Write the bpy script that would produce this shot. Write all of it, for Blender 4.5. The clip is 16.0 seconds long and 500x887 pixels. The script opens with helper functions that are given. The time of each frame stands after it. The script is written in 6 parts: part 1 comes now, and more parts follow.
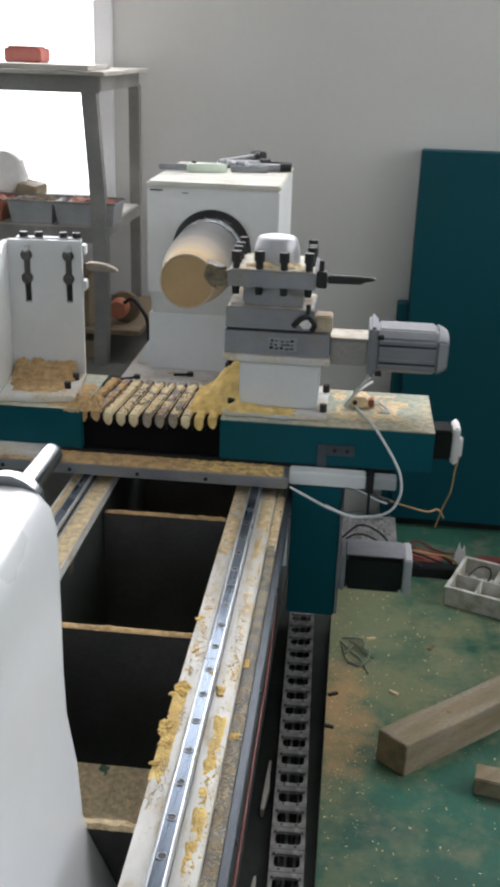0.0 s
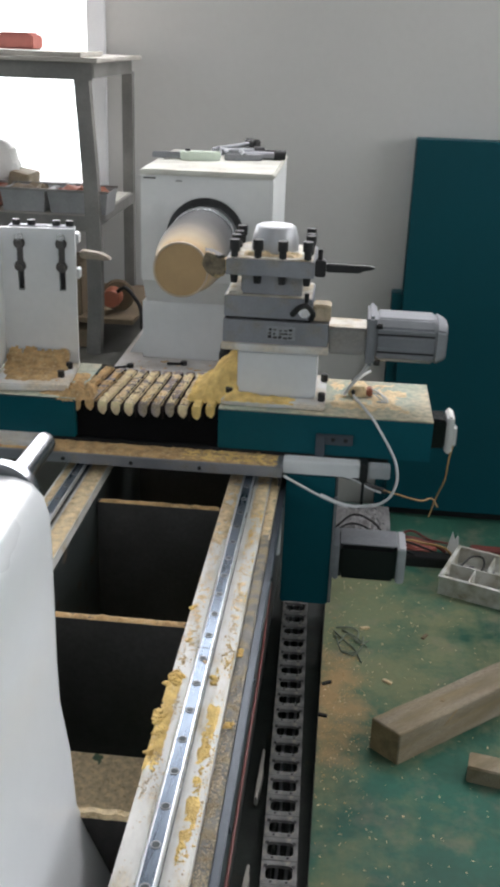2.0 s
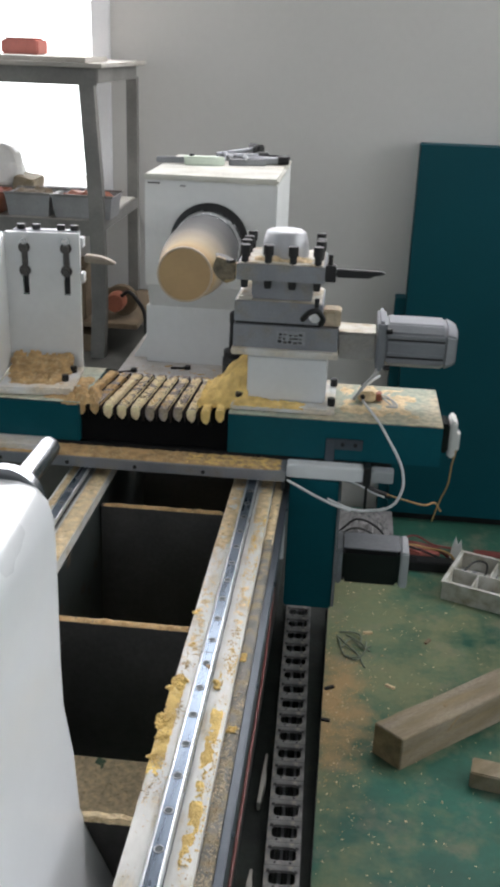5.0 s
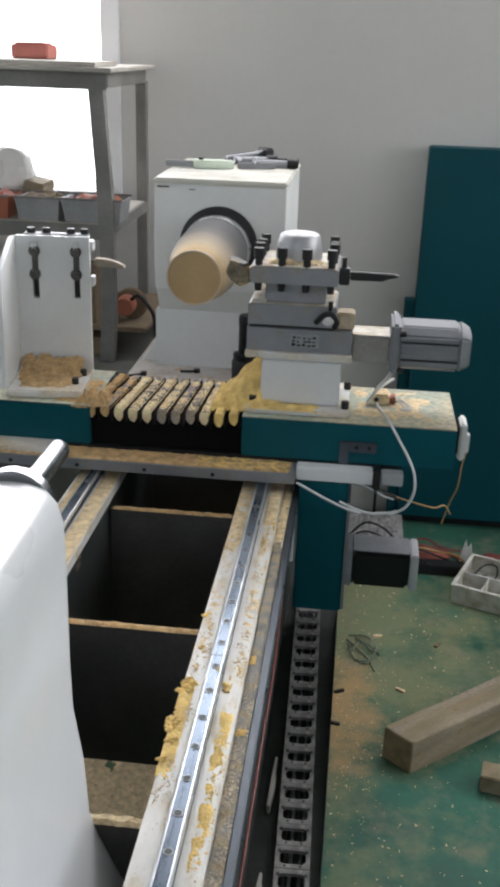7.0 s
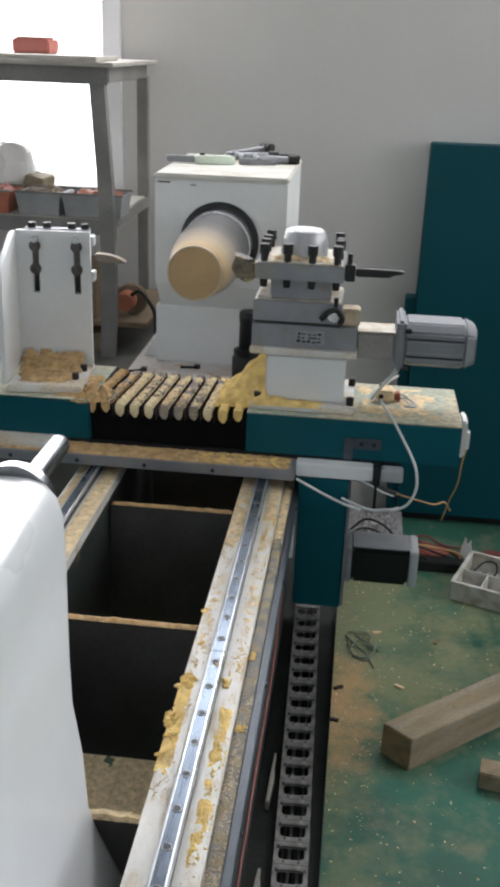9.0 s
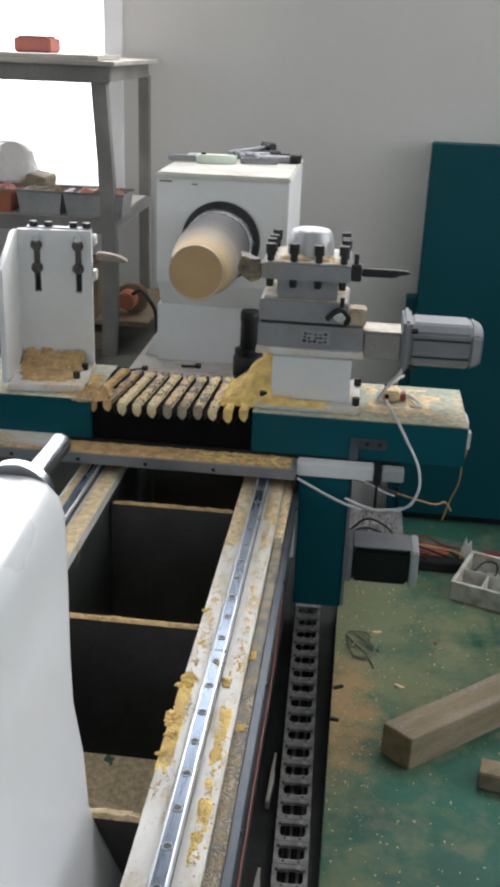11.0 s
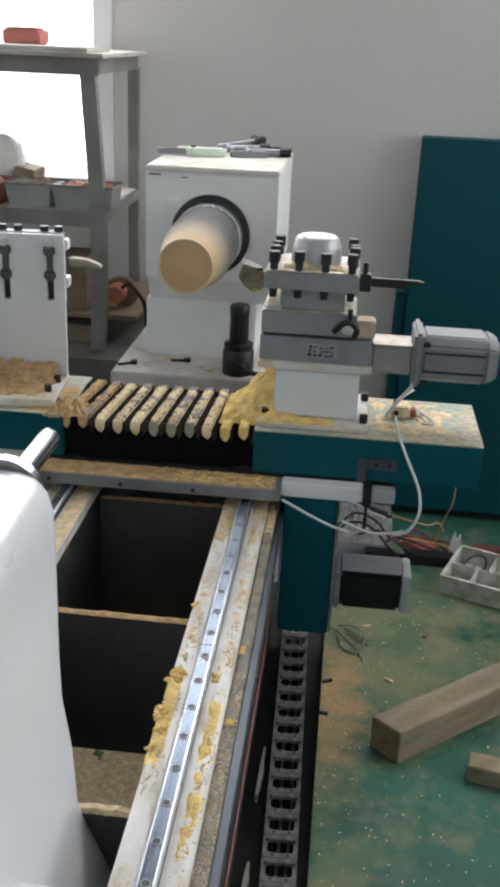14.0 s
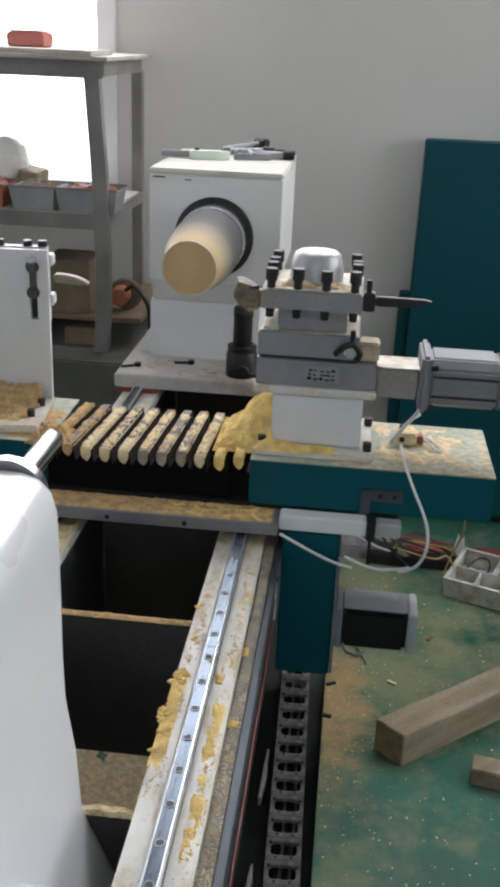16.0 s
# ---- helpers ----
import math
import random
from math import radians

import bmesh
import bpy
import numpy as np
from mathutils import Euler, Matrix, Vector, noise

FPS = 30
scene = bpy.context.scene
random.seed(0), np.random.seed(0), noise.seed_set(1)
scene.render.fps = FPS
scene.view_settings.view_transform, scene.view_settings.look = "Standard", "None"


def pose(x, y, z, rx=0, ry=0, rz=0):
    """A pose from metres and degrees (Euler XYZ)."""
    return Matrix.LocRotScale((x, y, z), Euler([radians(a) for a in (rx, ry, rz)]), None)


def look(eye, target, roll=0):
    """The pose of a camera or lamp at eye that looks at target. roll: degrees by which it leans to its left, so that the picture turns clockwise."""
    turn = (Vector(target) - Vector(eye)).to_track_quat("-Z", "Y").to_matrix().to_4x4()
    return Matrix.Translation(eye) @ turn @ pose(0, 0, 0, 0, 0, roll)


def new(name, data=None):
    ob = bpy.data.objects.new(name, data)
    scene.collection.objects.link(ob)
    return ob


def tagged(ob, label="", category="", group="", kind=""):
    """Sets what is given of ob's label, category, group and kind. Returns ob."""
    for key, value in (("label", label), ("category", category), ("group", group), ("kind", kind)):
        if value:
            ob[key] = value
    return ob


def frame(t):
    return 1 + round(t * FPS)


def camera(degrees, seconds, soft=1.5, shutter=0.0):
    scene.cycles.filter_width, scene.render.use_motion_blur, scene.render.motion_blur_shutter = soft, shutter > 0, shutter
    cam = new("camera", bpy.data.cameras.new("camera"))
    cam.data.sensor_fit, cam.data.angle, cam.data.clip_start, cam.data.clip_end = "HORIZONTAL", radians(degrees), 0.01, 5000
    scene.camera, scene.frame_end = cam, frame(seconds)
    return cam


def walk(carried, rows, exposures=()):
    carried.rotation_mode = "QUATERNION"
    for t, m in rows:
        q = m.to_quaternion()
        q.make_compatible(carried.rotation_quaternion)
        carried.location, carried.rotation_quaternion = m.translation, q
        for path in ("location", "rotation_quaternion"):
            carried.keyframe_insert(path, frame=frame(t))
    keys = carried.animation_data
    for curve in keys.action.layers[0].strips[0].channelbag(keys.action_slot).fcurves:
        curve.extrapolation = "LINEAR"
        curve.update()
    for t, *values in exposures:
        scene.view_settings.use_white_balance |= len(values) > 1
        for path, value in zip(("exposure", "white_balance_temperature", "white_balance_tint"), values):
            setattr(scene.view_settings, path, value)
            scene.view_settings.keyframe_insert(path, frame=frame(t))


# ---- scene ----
cam = camera(28.35, 16.0, soft=3.8)

# seconds, tilt down, turn to the left, roll, then the eye
PATH = [
    (0.0, 21.71, 5.52, 1.88, 0.0000, -0.0000, 1.6200), (0.5, 21.82, 5.33, 1.84, 0.0000, 0.0017, 1.6187),
    (1.0, 21.88, 5.24, 1.84, 0.0004, 0.0027, 1.6175), (1.5, 22.07, 5.16, 1.95, -0.0002, 0.0027, 1.6176),
    (2.0, 22.29, 5.10, 2.06, -0.0007, 0.0036, 1.6172), (2.5, 22.25, 5.05, 2.03, 0.0006, 0.0036, 1.6176),
    (3.0, 22.16, 5.07, 2.06, -0.0005, 0.0029, 1.6200), (3.5, 22.11, 5.23, 2.00, -0.0005, 0.0024, 1.6192),
    (4.0, 22.11, 5.20, 2.11, -0.0018, 0.0029, 1.6174), (6.5, 21.90, 5.72, 1.90, -0.0010, -0.0019, 1.6222),
    (7.0, 21.87, 5.90, 1.83, -0.0009, 0.0004, 1.6182), (7.5, 22.08, 5.82, 1.93, -0.0012, 0.0010, 1.6187),
    (8.0, 22.13, 5.84, 2.00, -0.0023, 0.0003, 1.6193), (8.5, 22.14, 5.97, 2.08, -0.0018, -0.0009, 1.6194),
    (9.0, 22.07, 5.88, 2.07, -0.0017, 0.0016, 1.6165), (11.5, 22.13, 5.86, 2.27, -0.0033, 0.0013, 1.6164),
    (12.0, 22.36, 5.59, 2.46, -0.0038, 0.0035, 1.6139), (12.5, 22.32, 5.33, 2.52, -0.0047, 0.0043, 1.6129),
    (13.0, 22.46, 5.28, 2.50, -0.0031, 0.0043, 1.6156), (13.5, 22.61, 5.14, 2.57, -0.0047, 0.0043, 1.6147),
    (14.0, 22.45, 5.23, 2.51, -0.0030, 0.0041, 1.6169), (14.5, 22.27, 5.49, 2.34, -0.0016, 0.0027, 1.6166),
    (15.0, 22.17, 5.50, 2.37, -0.0032, 0.0017, 1.6171), (15.5, 22.19, 5.51, 2.37, -0.0025, 0.0016, 1.6179),
    (16.0, 22.27, 5.45, 2.45, -0.0033, 0.0035, 1.6144),
]
walk(cam, [(t, pose(x, y, z, 0, 0, turn) @ pose(0, 0, 0, 90 - tilt) @ pose(0, 0, 0, 0, 0, roll))
           for t, tilt, turn, roll, x, y, z in PATH], exposures=[(0.0, -0.41), (16.0, -0.41)])

# ---- light ----
world = bpy.data.worlds.new("world")
scene.world = world
world.use_nodes = True
sky = world.node_tree.nodes.new("ShaderNodeTexSky")
sky.sky_type, sky.sun_disc = "NISHITA", False
sky.sun_elevation, sky.sun_rotation = radians(38), radians(80)
world.node_tree.links.new(sky.outputs[0], world.node_tree.nodes["Background"].inputs[0])
world.node_tree.nodes["Background"].inputs[1].default_value = 0.1


def window_light(name, at, target, width, height, power, colour):
    data = bpy.data.lights.new(name, "AREA")
    data.shape, data.size, data.size_y, data.energy, data.color = "RECTANGLE", width, height, power, colour
    lamp = new(name, data)
    lamp.matrix_world = look(at, target)
    return lamp


sun = new("sun", bpy.data.lights.new("sun", "SUN"))
sun.data.energy, sun.data.angle, sun.data.color = 0.8, radians(20), (1.0, 0.97, 0.92)
sun.matrix_world = look((6, 3, 6), (0, 1.9, 0.5))
window_light("window_light", (-1.62, 3.46, 1.9), (-1.2, 1.5, 0.9), 1.3, 1.5, 45, (0.985, 0.955, 1.0))
# unseen high window, added for the bright tops and rail reflections
window_light("high_window_light", (0.3, 3.48, 2.5), (0.1, 1.2, 0.9), 2.3, 0.8, 58, (0.98, 0.957, 1.0))
window_light("side_window_light", (3.28, 1.9, 1.95), (0, 1.9, 0.6), 2.6, 1.7, 66, (0.97, 0.97, 1.0))
# fill light added on the left; no window is known there
window_light("left_window_light", (-2.68, 0.4, 1.95), (0, 1.2, 0.7), 2.4, 1.6, 12, (0.93, 0.95, 1.0))
window_light("rear_window_light", (0.2, -2.98, 1.9), (0.2, 1, 1.1), 3.0, 1.6, 25, (0.93, 0.95, 1.0))

# ---- materials ----


def mat(name, colour, rough=0.5, metal=0.0, vary=0.12, scale=6.0, grain=120.0, bump=0.08, dust=None, coat=0.0,
        rough_vary=0.1, stretch=(1, 1, 1), glass=0.0, spin=0.0, spec=0.5):
    """Painted, metal or wooden surface: wide stains, fine grain, and dust = (colour, cover 0..1, scale, softness of its edge)."""
    m = bpy.data.materials.new(name)
    m.use_nodes = True
    nt = m.node_tree
    n, link = nt.nodes, nt.links.new
    bsdf = n["Principled BSDF"]
    where = n.new("ShaderNodeTexCoord")
    mapping = n.new("ShaderNodeMapping")
    mapping.vector_type = "TEXTURE"
    mapping.inputs["Scale"].default_value = tuple(1 / c for c in stretch)
    mapping.inputs["Rotation"].default_value = (0, 0, radians(spin))
    link(where.outputs["Object"], mapping.inputs["Vector"])

    def cloud(size, detail=4.0):
        t = n.new("ShaderNodeTexNoise")
        t.inputs["Scale"].default_value, t.inputs["Detail"].default_value = size, detail
        link(mapping.outputs[0], t.inputs["Vector"])
        return t.outputs[0]

    def span(value, a, b, low, high):
        r = n.new("ShaderNodeMapRange")
        r.inputs[1].default_value, r.inputs[2].default_value = a, b
        r.inputs[3].default_value, r.inputs[4].default_value = low, high
        link(value, r.inputs[0])
        return r.outputs[0]

    def blend(kind, factor, a, b):
        x = n.new("ShaderNodeMix")
        x.data_type, x.blend_type = "RGBA", kind
        for socket, value in ((x.inputs[0], factor), (x.inputs[6], a), (x.inputs[7], b)):
            if isinstance(value, (int, float)):
                socket.default_value = value
            elif isinstance(value, tuple):
                socket.default_value = (*value, 1)
            else:
                link(value, socket)
        return x.outputs[2]

    wide, fine = cloud(scale), cloud(grain, 3.0)
    dark = tuple(c * (1 - vary) for c in colour)
    light = tuple(min(1, c * (1 + vary)) for c in colour)
    tone = blend("MIX", span(wide, 0.35, 0.65, 0, 1), dark, light)
    tone = blend("MULTIPLY", 1.0, tone, blend("MIX", span(fine, 0.3, 0.7, 0, 1), (1 - vary * 0.7,) * 3, (1.0, 1.0, 1.0)))
    gloss = span(wide, 0.3, 0.7, rough - rough_vary * 0.5, rough + rough_vary * 0.5)
    if dust:
        tint, cover, size, soft = (*dust, 0.15)[:4]
        patch = span(cloud(size, 8.0), 0.725 - soft / 2 - cover * 0.4, 0.725 + soft / 2 - cover * 0.4, 0, 1)
        speck = blend("MIX", span(cloud(size * 14, 2.0), 0.35, 0.65, 0, 1), tuple(c * 0.6 for c in tint), tint)
        tone = blend("MIX", patch, tone, speck)
        g = n.new("ShaderNodeMix")
        link(patch, g.inputs[0]), link(gloss, g.inputs[2])
        g.inputs[3].default_value = 0.9
        gloss = g.outputs[0]
    link(tone, bsdf.inputs["Base Color"])
    link(gloss, bsdf.inputs["Roughness"])
    bsdf.inputs["Metallic"].default_value = metal
    bsdf.inputs["Coat Weight"].default_value = coat
    bsdf.inputs["Specular IOR Level"].default_value = spec
    if glass:
        bsdf.inputs["Transmission Weight"].default_value = glass
    if bump:
        b = n.new("ShaderNodeBump")
        b.inputs["Strength"].default_value, b.inputs["Distance"].default_value = bump, 0.004
        link(fine, b.inputs["Height"])
        link(b.outputs[0], bsdf.inputs["Normal"])
    return m


DUST = (0.62, 0.44, 0.2)
PALE = (0.6, 0.5, 0.34)
TEAL = mat("teal_paint", (0.001, 0.078, 0.102), 0.4, vary=0.1, scale=4, grain=90, bump=0.05, spec=0.22)
# teal lightened by the window's reflection on the cover tops, with dust over it
TEAL_DUSTY_SHEEN = mat("dusty_teal_with_sheen", (0.17, 0.39, 0.38), 0.5, vary=0.2, scale=9, dust=((0.78, 0.6, 0.39), 0.66, 5.5, 0.75))
TEAL_CABINET = mat("cabinet_teal_paint", (0.001, 0.060, 0.078), 0.5, vary=0.06, scale=2, grain=60, bump=0.04, spec=0.2)
WHITE = mat("white_paint", (0.74, 0.76, 0.77), 0.4, vary=0.05, scale=5, grain=70, bump=0.05)
WHITE_BODY = mat("white_gloss_paint", (0.8, 0.82, 0.84), 0.3, vary=0.03, scale=3, grain=40, bump=0.03, coat=0.2)
WHITE_DUSTY = mat("dusty_white_paint", (0.72, 0.73, 0.73), 0.5, vary=0.06, scale=6, dust=((0.7, 0.54, 0.3), 0.35, 11, 0.4))
HEAD_WHITE = mat("headstock_white_paint", (0.72, 0.73, 0.72), 0.45, vary=0.05, scale=4, grain=60)
LID_WHITE = mat("yellowed_lid_paint", (0.6, 0.6, 0.54), 0.5, vary=0.07, scale=7, grain=60, dust=((0.5, 0.46, 0.38), 0.2, 9, 0.4))
PLATE_WHITE = mat("worn_plate_paint", (0.62, 0.6, 0.58), 0.5, vary=0.12, scale=9, dust=((0.42, 0.34, 0.25), 0.3, 10, 0.4))
BEAM = mat("machined_beam_with_dust", (0.72, 0.71, 0.67), 0.38, vary=0.1, scale=14, dust=((0.66, 0.52, 0.3), 0.2, 22, 0.25), stretch=(1.5, 0.6, 1))
BEAM_SIDE = mat("dark_machine_enamel", (0.036, 0.044, 0.042), 0.5, vary=0.3, scale=5, dust=((0.16, 0.12, 0.08), 0.12, 20))
BED_DARK = mat("black_bed_enamel", (0.058, 0.057, 0.056), 0.5, vary=0.4, scale=5, bump=0.15, dust=((0.09, 0.085, 0.08), 0.2, 4, 0.5))
DUSTY_GREY = mat("grey_steel_with_chips", (0.22, 0.21, 0.19), 0.6, vary=0.3, scale=20, grain=200, bump=0.3, dust=((0.42, 0.35, 0.23), 0.42, 40))
STEEL = mat("ground_steel", (0.115, 0.14, 0.175), 0.28, 0.95, vary=0.25, scale=20, grain=300, bump=0.03, stretch=(4, 0.3, 1))
# much paler than the rail: the window highlight on its shoulders, as colour
EDGE_HIGHLIGHT = mat("rail_shoulder_highlight", (0.74, 0.77, 0.8), 0.3, 0.9, vary=0.1, scale=9, grain=200, bump=0.02, stretch=(4, 0.3, 1))
STEEL_BLUE = mat("blued_steel_strip", (0.075, 0.09, 0.11), 0.45, 0.4, vary=0.15, scale=20)
TOOL_STEEL = mat("grey_tool_steel", (0.26, 0.27, 0.295), 0.45, 0.5, vary=0.12, scale=12, grain=220, bump=0.06, dust=((0.4, 0.36, 0.29), 0.12, 22, 0.3))
TOOL_TOP = mat("dusty_machined_steel", (0.6, 0.57, 0.5), 0.5, 0.3, vary=0.15, scale=16, dust=(PALE, 0.4, 25))
SILVER = mat("cast_aluminium_paint", (0.5, 0.51, 0.53), 0.42, 0.35, vary=0.08, scale=8)
CHROME = mat("polished_steel", (0.72, 0.73, 0.75), 0.26, 1.0, vary=0.04, scale=10, bump=0.0)
QUILL = mat("polished_quill_steel", (0.3, 0.31, 0.33), 0.2, 1.0, vary=0.08, scale=10, bump=0.0)
GREY_MOTOR = mat("grey_motor_enamel", (0.215, 0.225, 0.245), 0.55, 0.05, vary=0.1, scale=8)
GREY_METAL = mat("galvanised_grey", (0.3, 0.31, 0.33), 0.5, 0.4, vary=0.15, scale=15)
COUPLING = mat("dusty_grey_casting", (0.34, 0.335, 0.33), 0.55, 0.1, vary=0.12, scale=14, dust=((0.5, 0.45, 0.36), 0.25, 16, 0.4))
BLACK = mat("black_oxide", (0.016, 0.016, 0.017), 0.45, 0.2, vary=0.3, scale=20)
BLACK_MOTOR = mat("black_motor_lamination", (0.006, 0.006, 0.0065), 0.24, 0.0, vary=0.3, scale=10, grain=300)
RUBBER = mat("black_bellows_cloth", (0.005, 0.005, 0.0055), 0.9, vary=0.3, scale=15, spec=0.1)
# pleat sides darkened to hold the shade in the gaps between folds
FOLD_SHADE = mat("shaded_bellows_cloth", (0.06, 0.048, 0.048), 0.9, vary=0.3, scale=25, bump=0.2, spec=0.1, dust=((0.22, 0.16, 0.11), 0.2, 30))
PLEAT = mat("dust_coated_bellows", (0.36, 0.315, 0.315), 0.85, vary=0.35, scale=25, bump=0.3, spec=0.2, dust=((0.5, 0.42, 0.31), 0.45, 22))
CHAIN = mat("dusty_chain_plastic", (0.17, 0.17, 0.165), 0.5, vary=0.35, scale=40, dust=((0.4, 0.36, 0.29), 0.3, 50))
SAWDUST = mat("sawdust", (0.9, 0.62, 0.23), 0.95, vary=0.2, scale=40, grain=400, bump=0.6)
PLEAT_DUST = mat("speckled_sawdust", (0.95, 0.73, 0.46), 0.95, vary=0.2, scale=45, grain=400, bump=0.8, dust=((0.46, 0.27, 0.13), 0.2, 38))
CAKED = mat("dust_caked_steel", (0.6, 0.5, 0.36), 0.8, vary=0.2, scale=30, grain=200, bump=0.4, dust=((0.4, 0.28, 0.16), 0.25, 40))
TRAY_BLACK = mat("matt_black_tray", (0.026, 0.032, 0.028), 0.65, vary=0.3, scale=12, spec=0.25, dust=((0.07, 0.06, 0.045), 0.15, 25))
TWINE = mat("grey_green_twine", (0.16, 0.19, 0.14), 0.8, vary=0.2, scale=40)
SAWDUST_TAN = mat("brown_sawdust", (0.58, 0.38, 0.18), 0.95, vary=0.25, scale=50, grain=420, bump=0.6, dust=((0.78, 0.59, 0.33), 0.3, 130))
SAWDUST_PALE = mat("pale_sawdust", (0.8, 0.64, 0.4), 0.95, vary=0.2, scale=60, grain=400, bump=0.6, dust=((0.62, 0.45, 0.24), 0.22, 110))
TURNED = mat("turned_wood", (0.52, 0.36, 0.185), 0.55, vary=0.08, scale=10, grain=60, bump=0.04, stretch=(1, 0.15, 1))
TURNED_PALE = mat("pale_turned_wood", (0.58, 0.48, 0.35), 0.55, vary=0.05, scale=10, grain=60, bump=0.03)
TIMBER = mat("sawn_timber", (0.25, 0.195, 0.11), 0.75, vary=0.25, scale=5, grain=60, bump=0.25, stretch=(0.8, 5, 5), spin=40.4, dust=((0.36, 0.32, 0.26), 0.34, 6, 0.5))
TIMBER_END = mat("timber_end_grain", (0.3, 0.22, 0.12), 0.8, vary=0.25, scale=25, grain=160, bump=0.25)
SHELF = mat("grey_painted_angle_iron", (0.205, 0.2, 0.188), 0.6, vary=0.18, scale=9, bump=0.12)
SHELF_TOP = mat("dusty_shelf_board", (0.42, 0.4, 0.36), 0.7, vary=0.15, scale=9, bump=0.12)
BIN = mat("grey_plastic_bin", (0.3, 0.305, 0.31), 0.5, vary=0.15, scale=9)
RED = mat("faded_red_plastic", (0.46, 0.15, 0.12), 0.5, vary=0.15, scale=12)
ORANGE = mat("dull_orange_plastic", (0.34, 0.11, 0.06), 0.5, vary=0.15, scale=12)
CARD = mat("brown_cardboard", (0.2, 0.15, 0.095), 0.8, vary=0.2, scale=9)
PLASTIC = mat("milky_plastic", (0.75, 0.75, 0.73), 0.35, vary=0.08, scale=9)
FILM = mat("clear_plastic_film", (0.46, 0.45, 0.45), 0.16, vary=0.2, scale=20, glass=0.4)
TRAY_WHITE = mat("white_organiser_plastic", (0.6, 0.61, 0.57), 0.45, vary=0.08, scale=15, dust=((0.36, 0.32, 0.22), 0.35, 18, 0.3))
CONCRETE = mat("dark_grey_concrete", (0.13, 0.13, 0.115), 0.8, vary=0.2, scale=5, bump=0.2)
PLASTER = mat("painted_plaster", (0.57, 0.562, 0.545), 0.75, vary=0.035, scale=1.6, grain=45, bump=0.06)
TRIM = mat("white_window_trim", (0.74, 0.75, 0.77), 0.5, vary=0.05, scale=4)
CABLE_WHITE = mat("white_cable", (0.6, 0.62, 0.63), 0.45, vary=0.06, scale=20)
CABLE_RED = mat("red_cable", (0.15, 0.035, 0.028), 0.5, vary=0.1, scale=20)
CABLE_TAN = mat("tan_wire", (0.42, 0.26, 0.1), 0.5, vary=0.1, scale=20)
PALE_GREEN = mat("pale_green_plastic", (0.6, 0.68, 0.58), 0.5, vary=0.08, scale=20)
PRIMER = mat("red_primer", (0.3, 0.07, 0.05), 0.6, vary=0.15, scale=20)
GOUGE = mat("dusty_gouge_steel", (0.3, 0.26, 0.21), 0.5, 0.2, vary=0.2, scale=30, dust=((0.5, 0.42, 0.3), 0.3, 30))
DARK_STEEL = mat("dark_cutter_steel", (0.09, 0.085, 0.08), 0.5, 0.3, vary=0.2, scale=60)
TOOL_DUSTY = mat("dust_smeared_tool_steel", (0.2, 0.165, 0.115), 0.6, 0.2, vary=0.3, scale=60, dust=((0.62, 0.47, 0.25), 0.42, 45))
GOLD = mat("coated_insert", (0.6, 0.42, 0.16), 0.4, 0.5, vary=0.15, scale=60)
PLUG = mat("dark_rail_plug", (0.03, 0.04, 0.045), 0.45, 0.2, vary=0.1, scale=40)


def filmed(m, stops):
    """Fine dust on a turned part, thickest towards the cutter, and its hazy spinning blur, both put into the colour:
    stops are (place along the axis, colour, metal).
    """
    nt = m.node_tree
    n, link = nt.nodes, nt.links.new
    bsdf = n["Principled BSDF"]
    where, split = n.new("ShaderNodeTexCoord"), n.new("ShaderNodeSeparateXYZ")
    link(where.outputs["Object"], split.inputs[0])
    lo, hi = stops[0][0], stops[-1][0]
    run = n.new("ShaderNodeMapRange")
    run.inputs[1].default_value, run.inputs[2].default_value = lo, hi
    link(split.outputs["Y"], run.inputs[0])
    ramp, shine = n.new("ShaderNodeValToRGB"), n.new("ShaderNodeValToRGB")
    for node, pick in ((ramp, lambda s: (*s[1], 1)), (shine, lambda s: (s[2], s[2], s[2], 1))):
        for k, s in enumerate(stops):
            e = node.color_ramp.elements[k] if k in (0, 1) else node.color_ramp.elements.new(1.0)
            e.position = (s[0] - lo) / (hi - lo)
            e.color = pick(s)
        link(run.outputs[0], node.inputs[0])
    mix = n.new("ShaderNodeMix")
    mix.data_type, mix.blend_type = "RGBA", "MULTIPLY"
    mix.inputs[0].default_value = 1.0
    link(bsdf.inputs["Base Color"].links[0].from_socket, mix.inputs[6])
    link(ramp.outputs[0], mix.inputs[7])
    link(mix.outputs[2], bsdf.inputs["Base Color"])
    link(shine.outputs[0], bsdf.inputs["Metallic"])
    return m


COLLAR_DUSTY = filmed(mat("dust_filmed_steel", (0.95, 0.95, 0.95), 0.55, vary=0.06, scale=12, bump=0.0, spec=0.12),
                      [(-0.204, (0.26, 0.23, 0.19), 0.0), (-0.17, (0.15, 0.141, 0.127), 0.0), (-0.12, (0.095, 0.094, 0.092), 0.0), (-0.05, (0.09, 0.09, 0.092), 0.05), (0.015, (0.12, 0.123, 0.13), 0.5)])
TURNED_SIDE = filmed(mat("tan_turned_wood", (0.97, 0.97, 0.97), 0.6, vary=0.06, scale=10, grain=60, bump=0.03, spec=0.15),
                     [(-0.107, (0.5, 0.34, 0.17), 0.0), (-0.08, (0.5, 0.37, 0.21), 0.0), (-0.045, (0.42, 0.34, 0.235), 0.0), (-0.0045, (0.26, 0.23, 0.19), 0.0)])


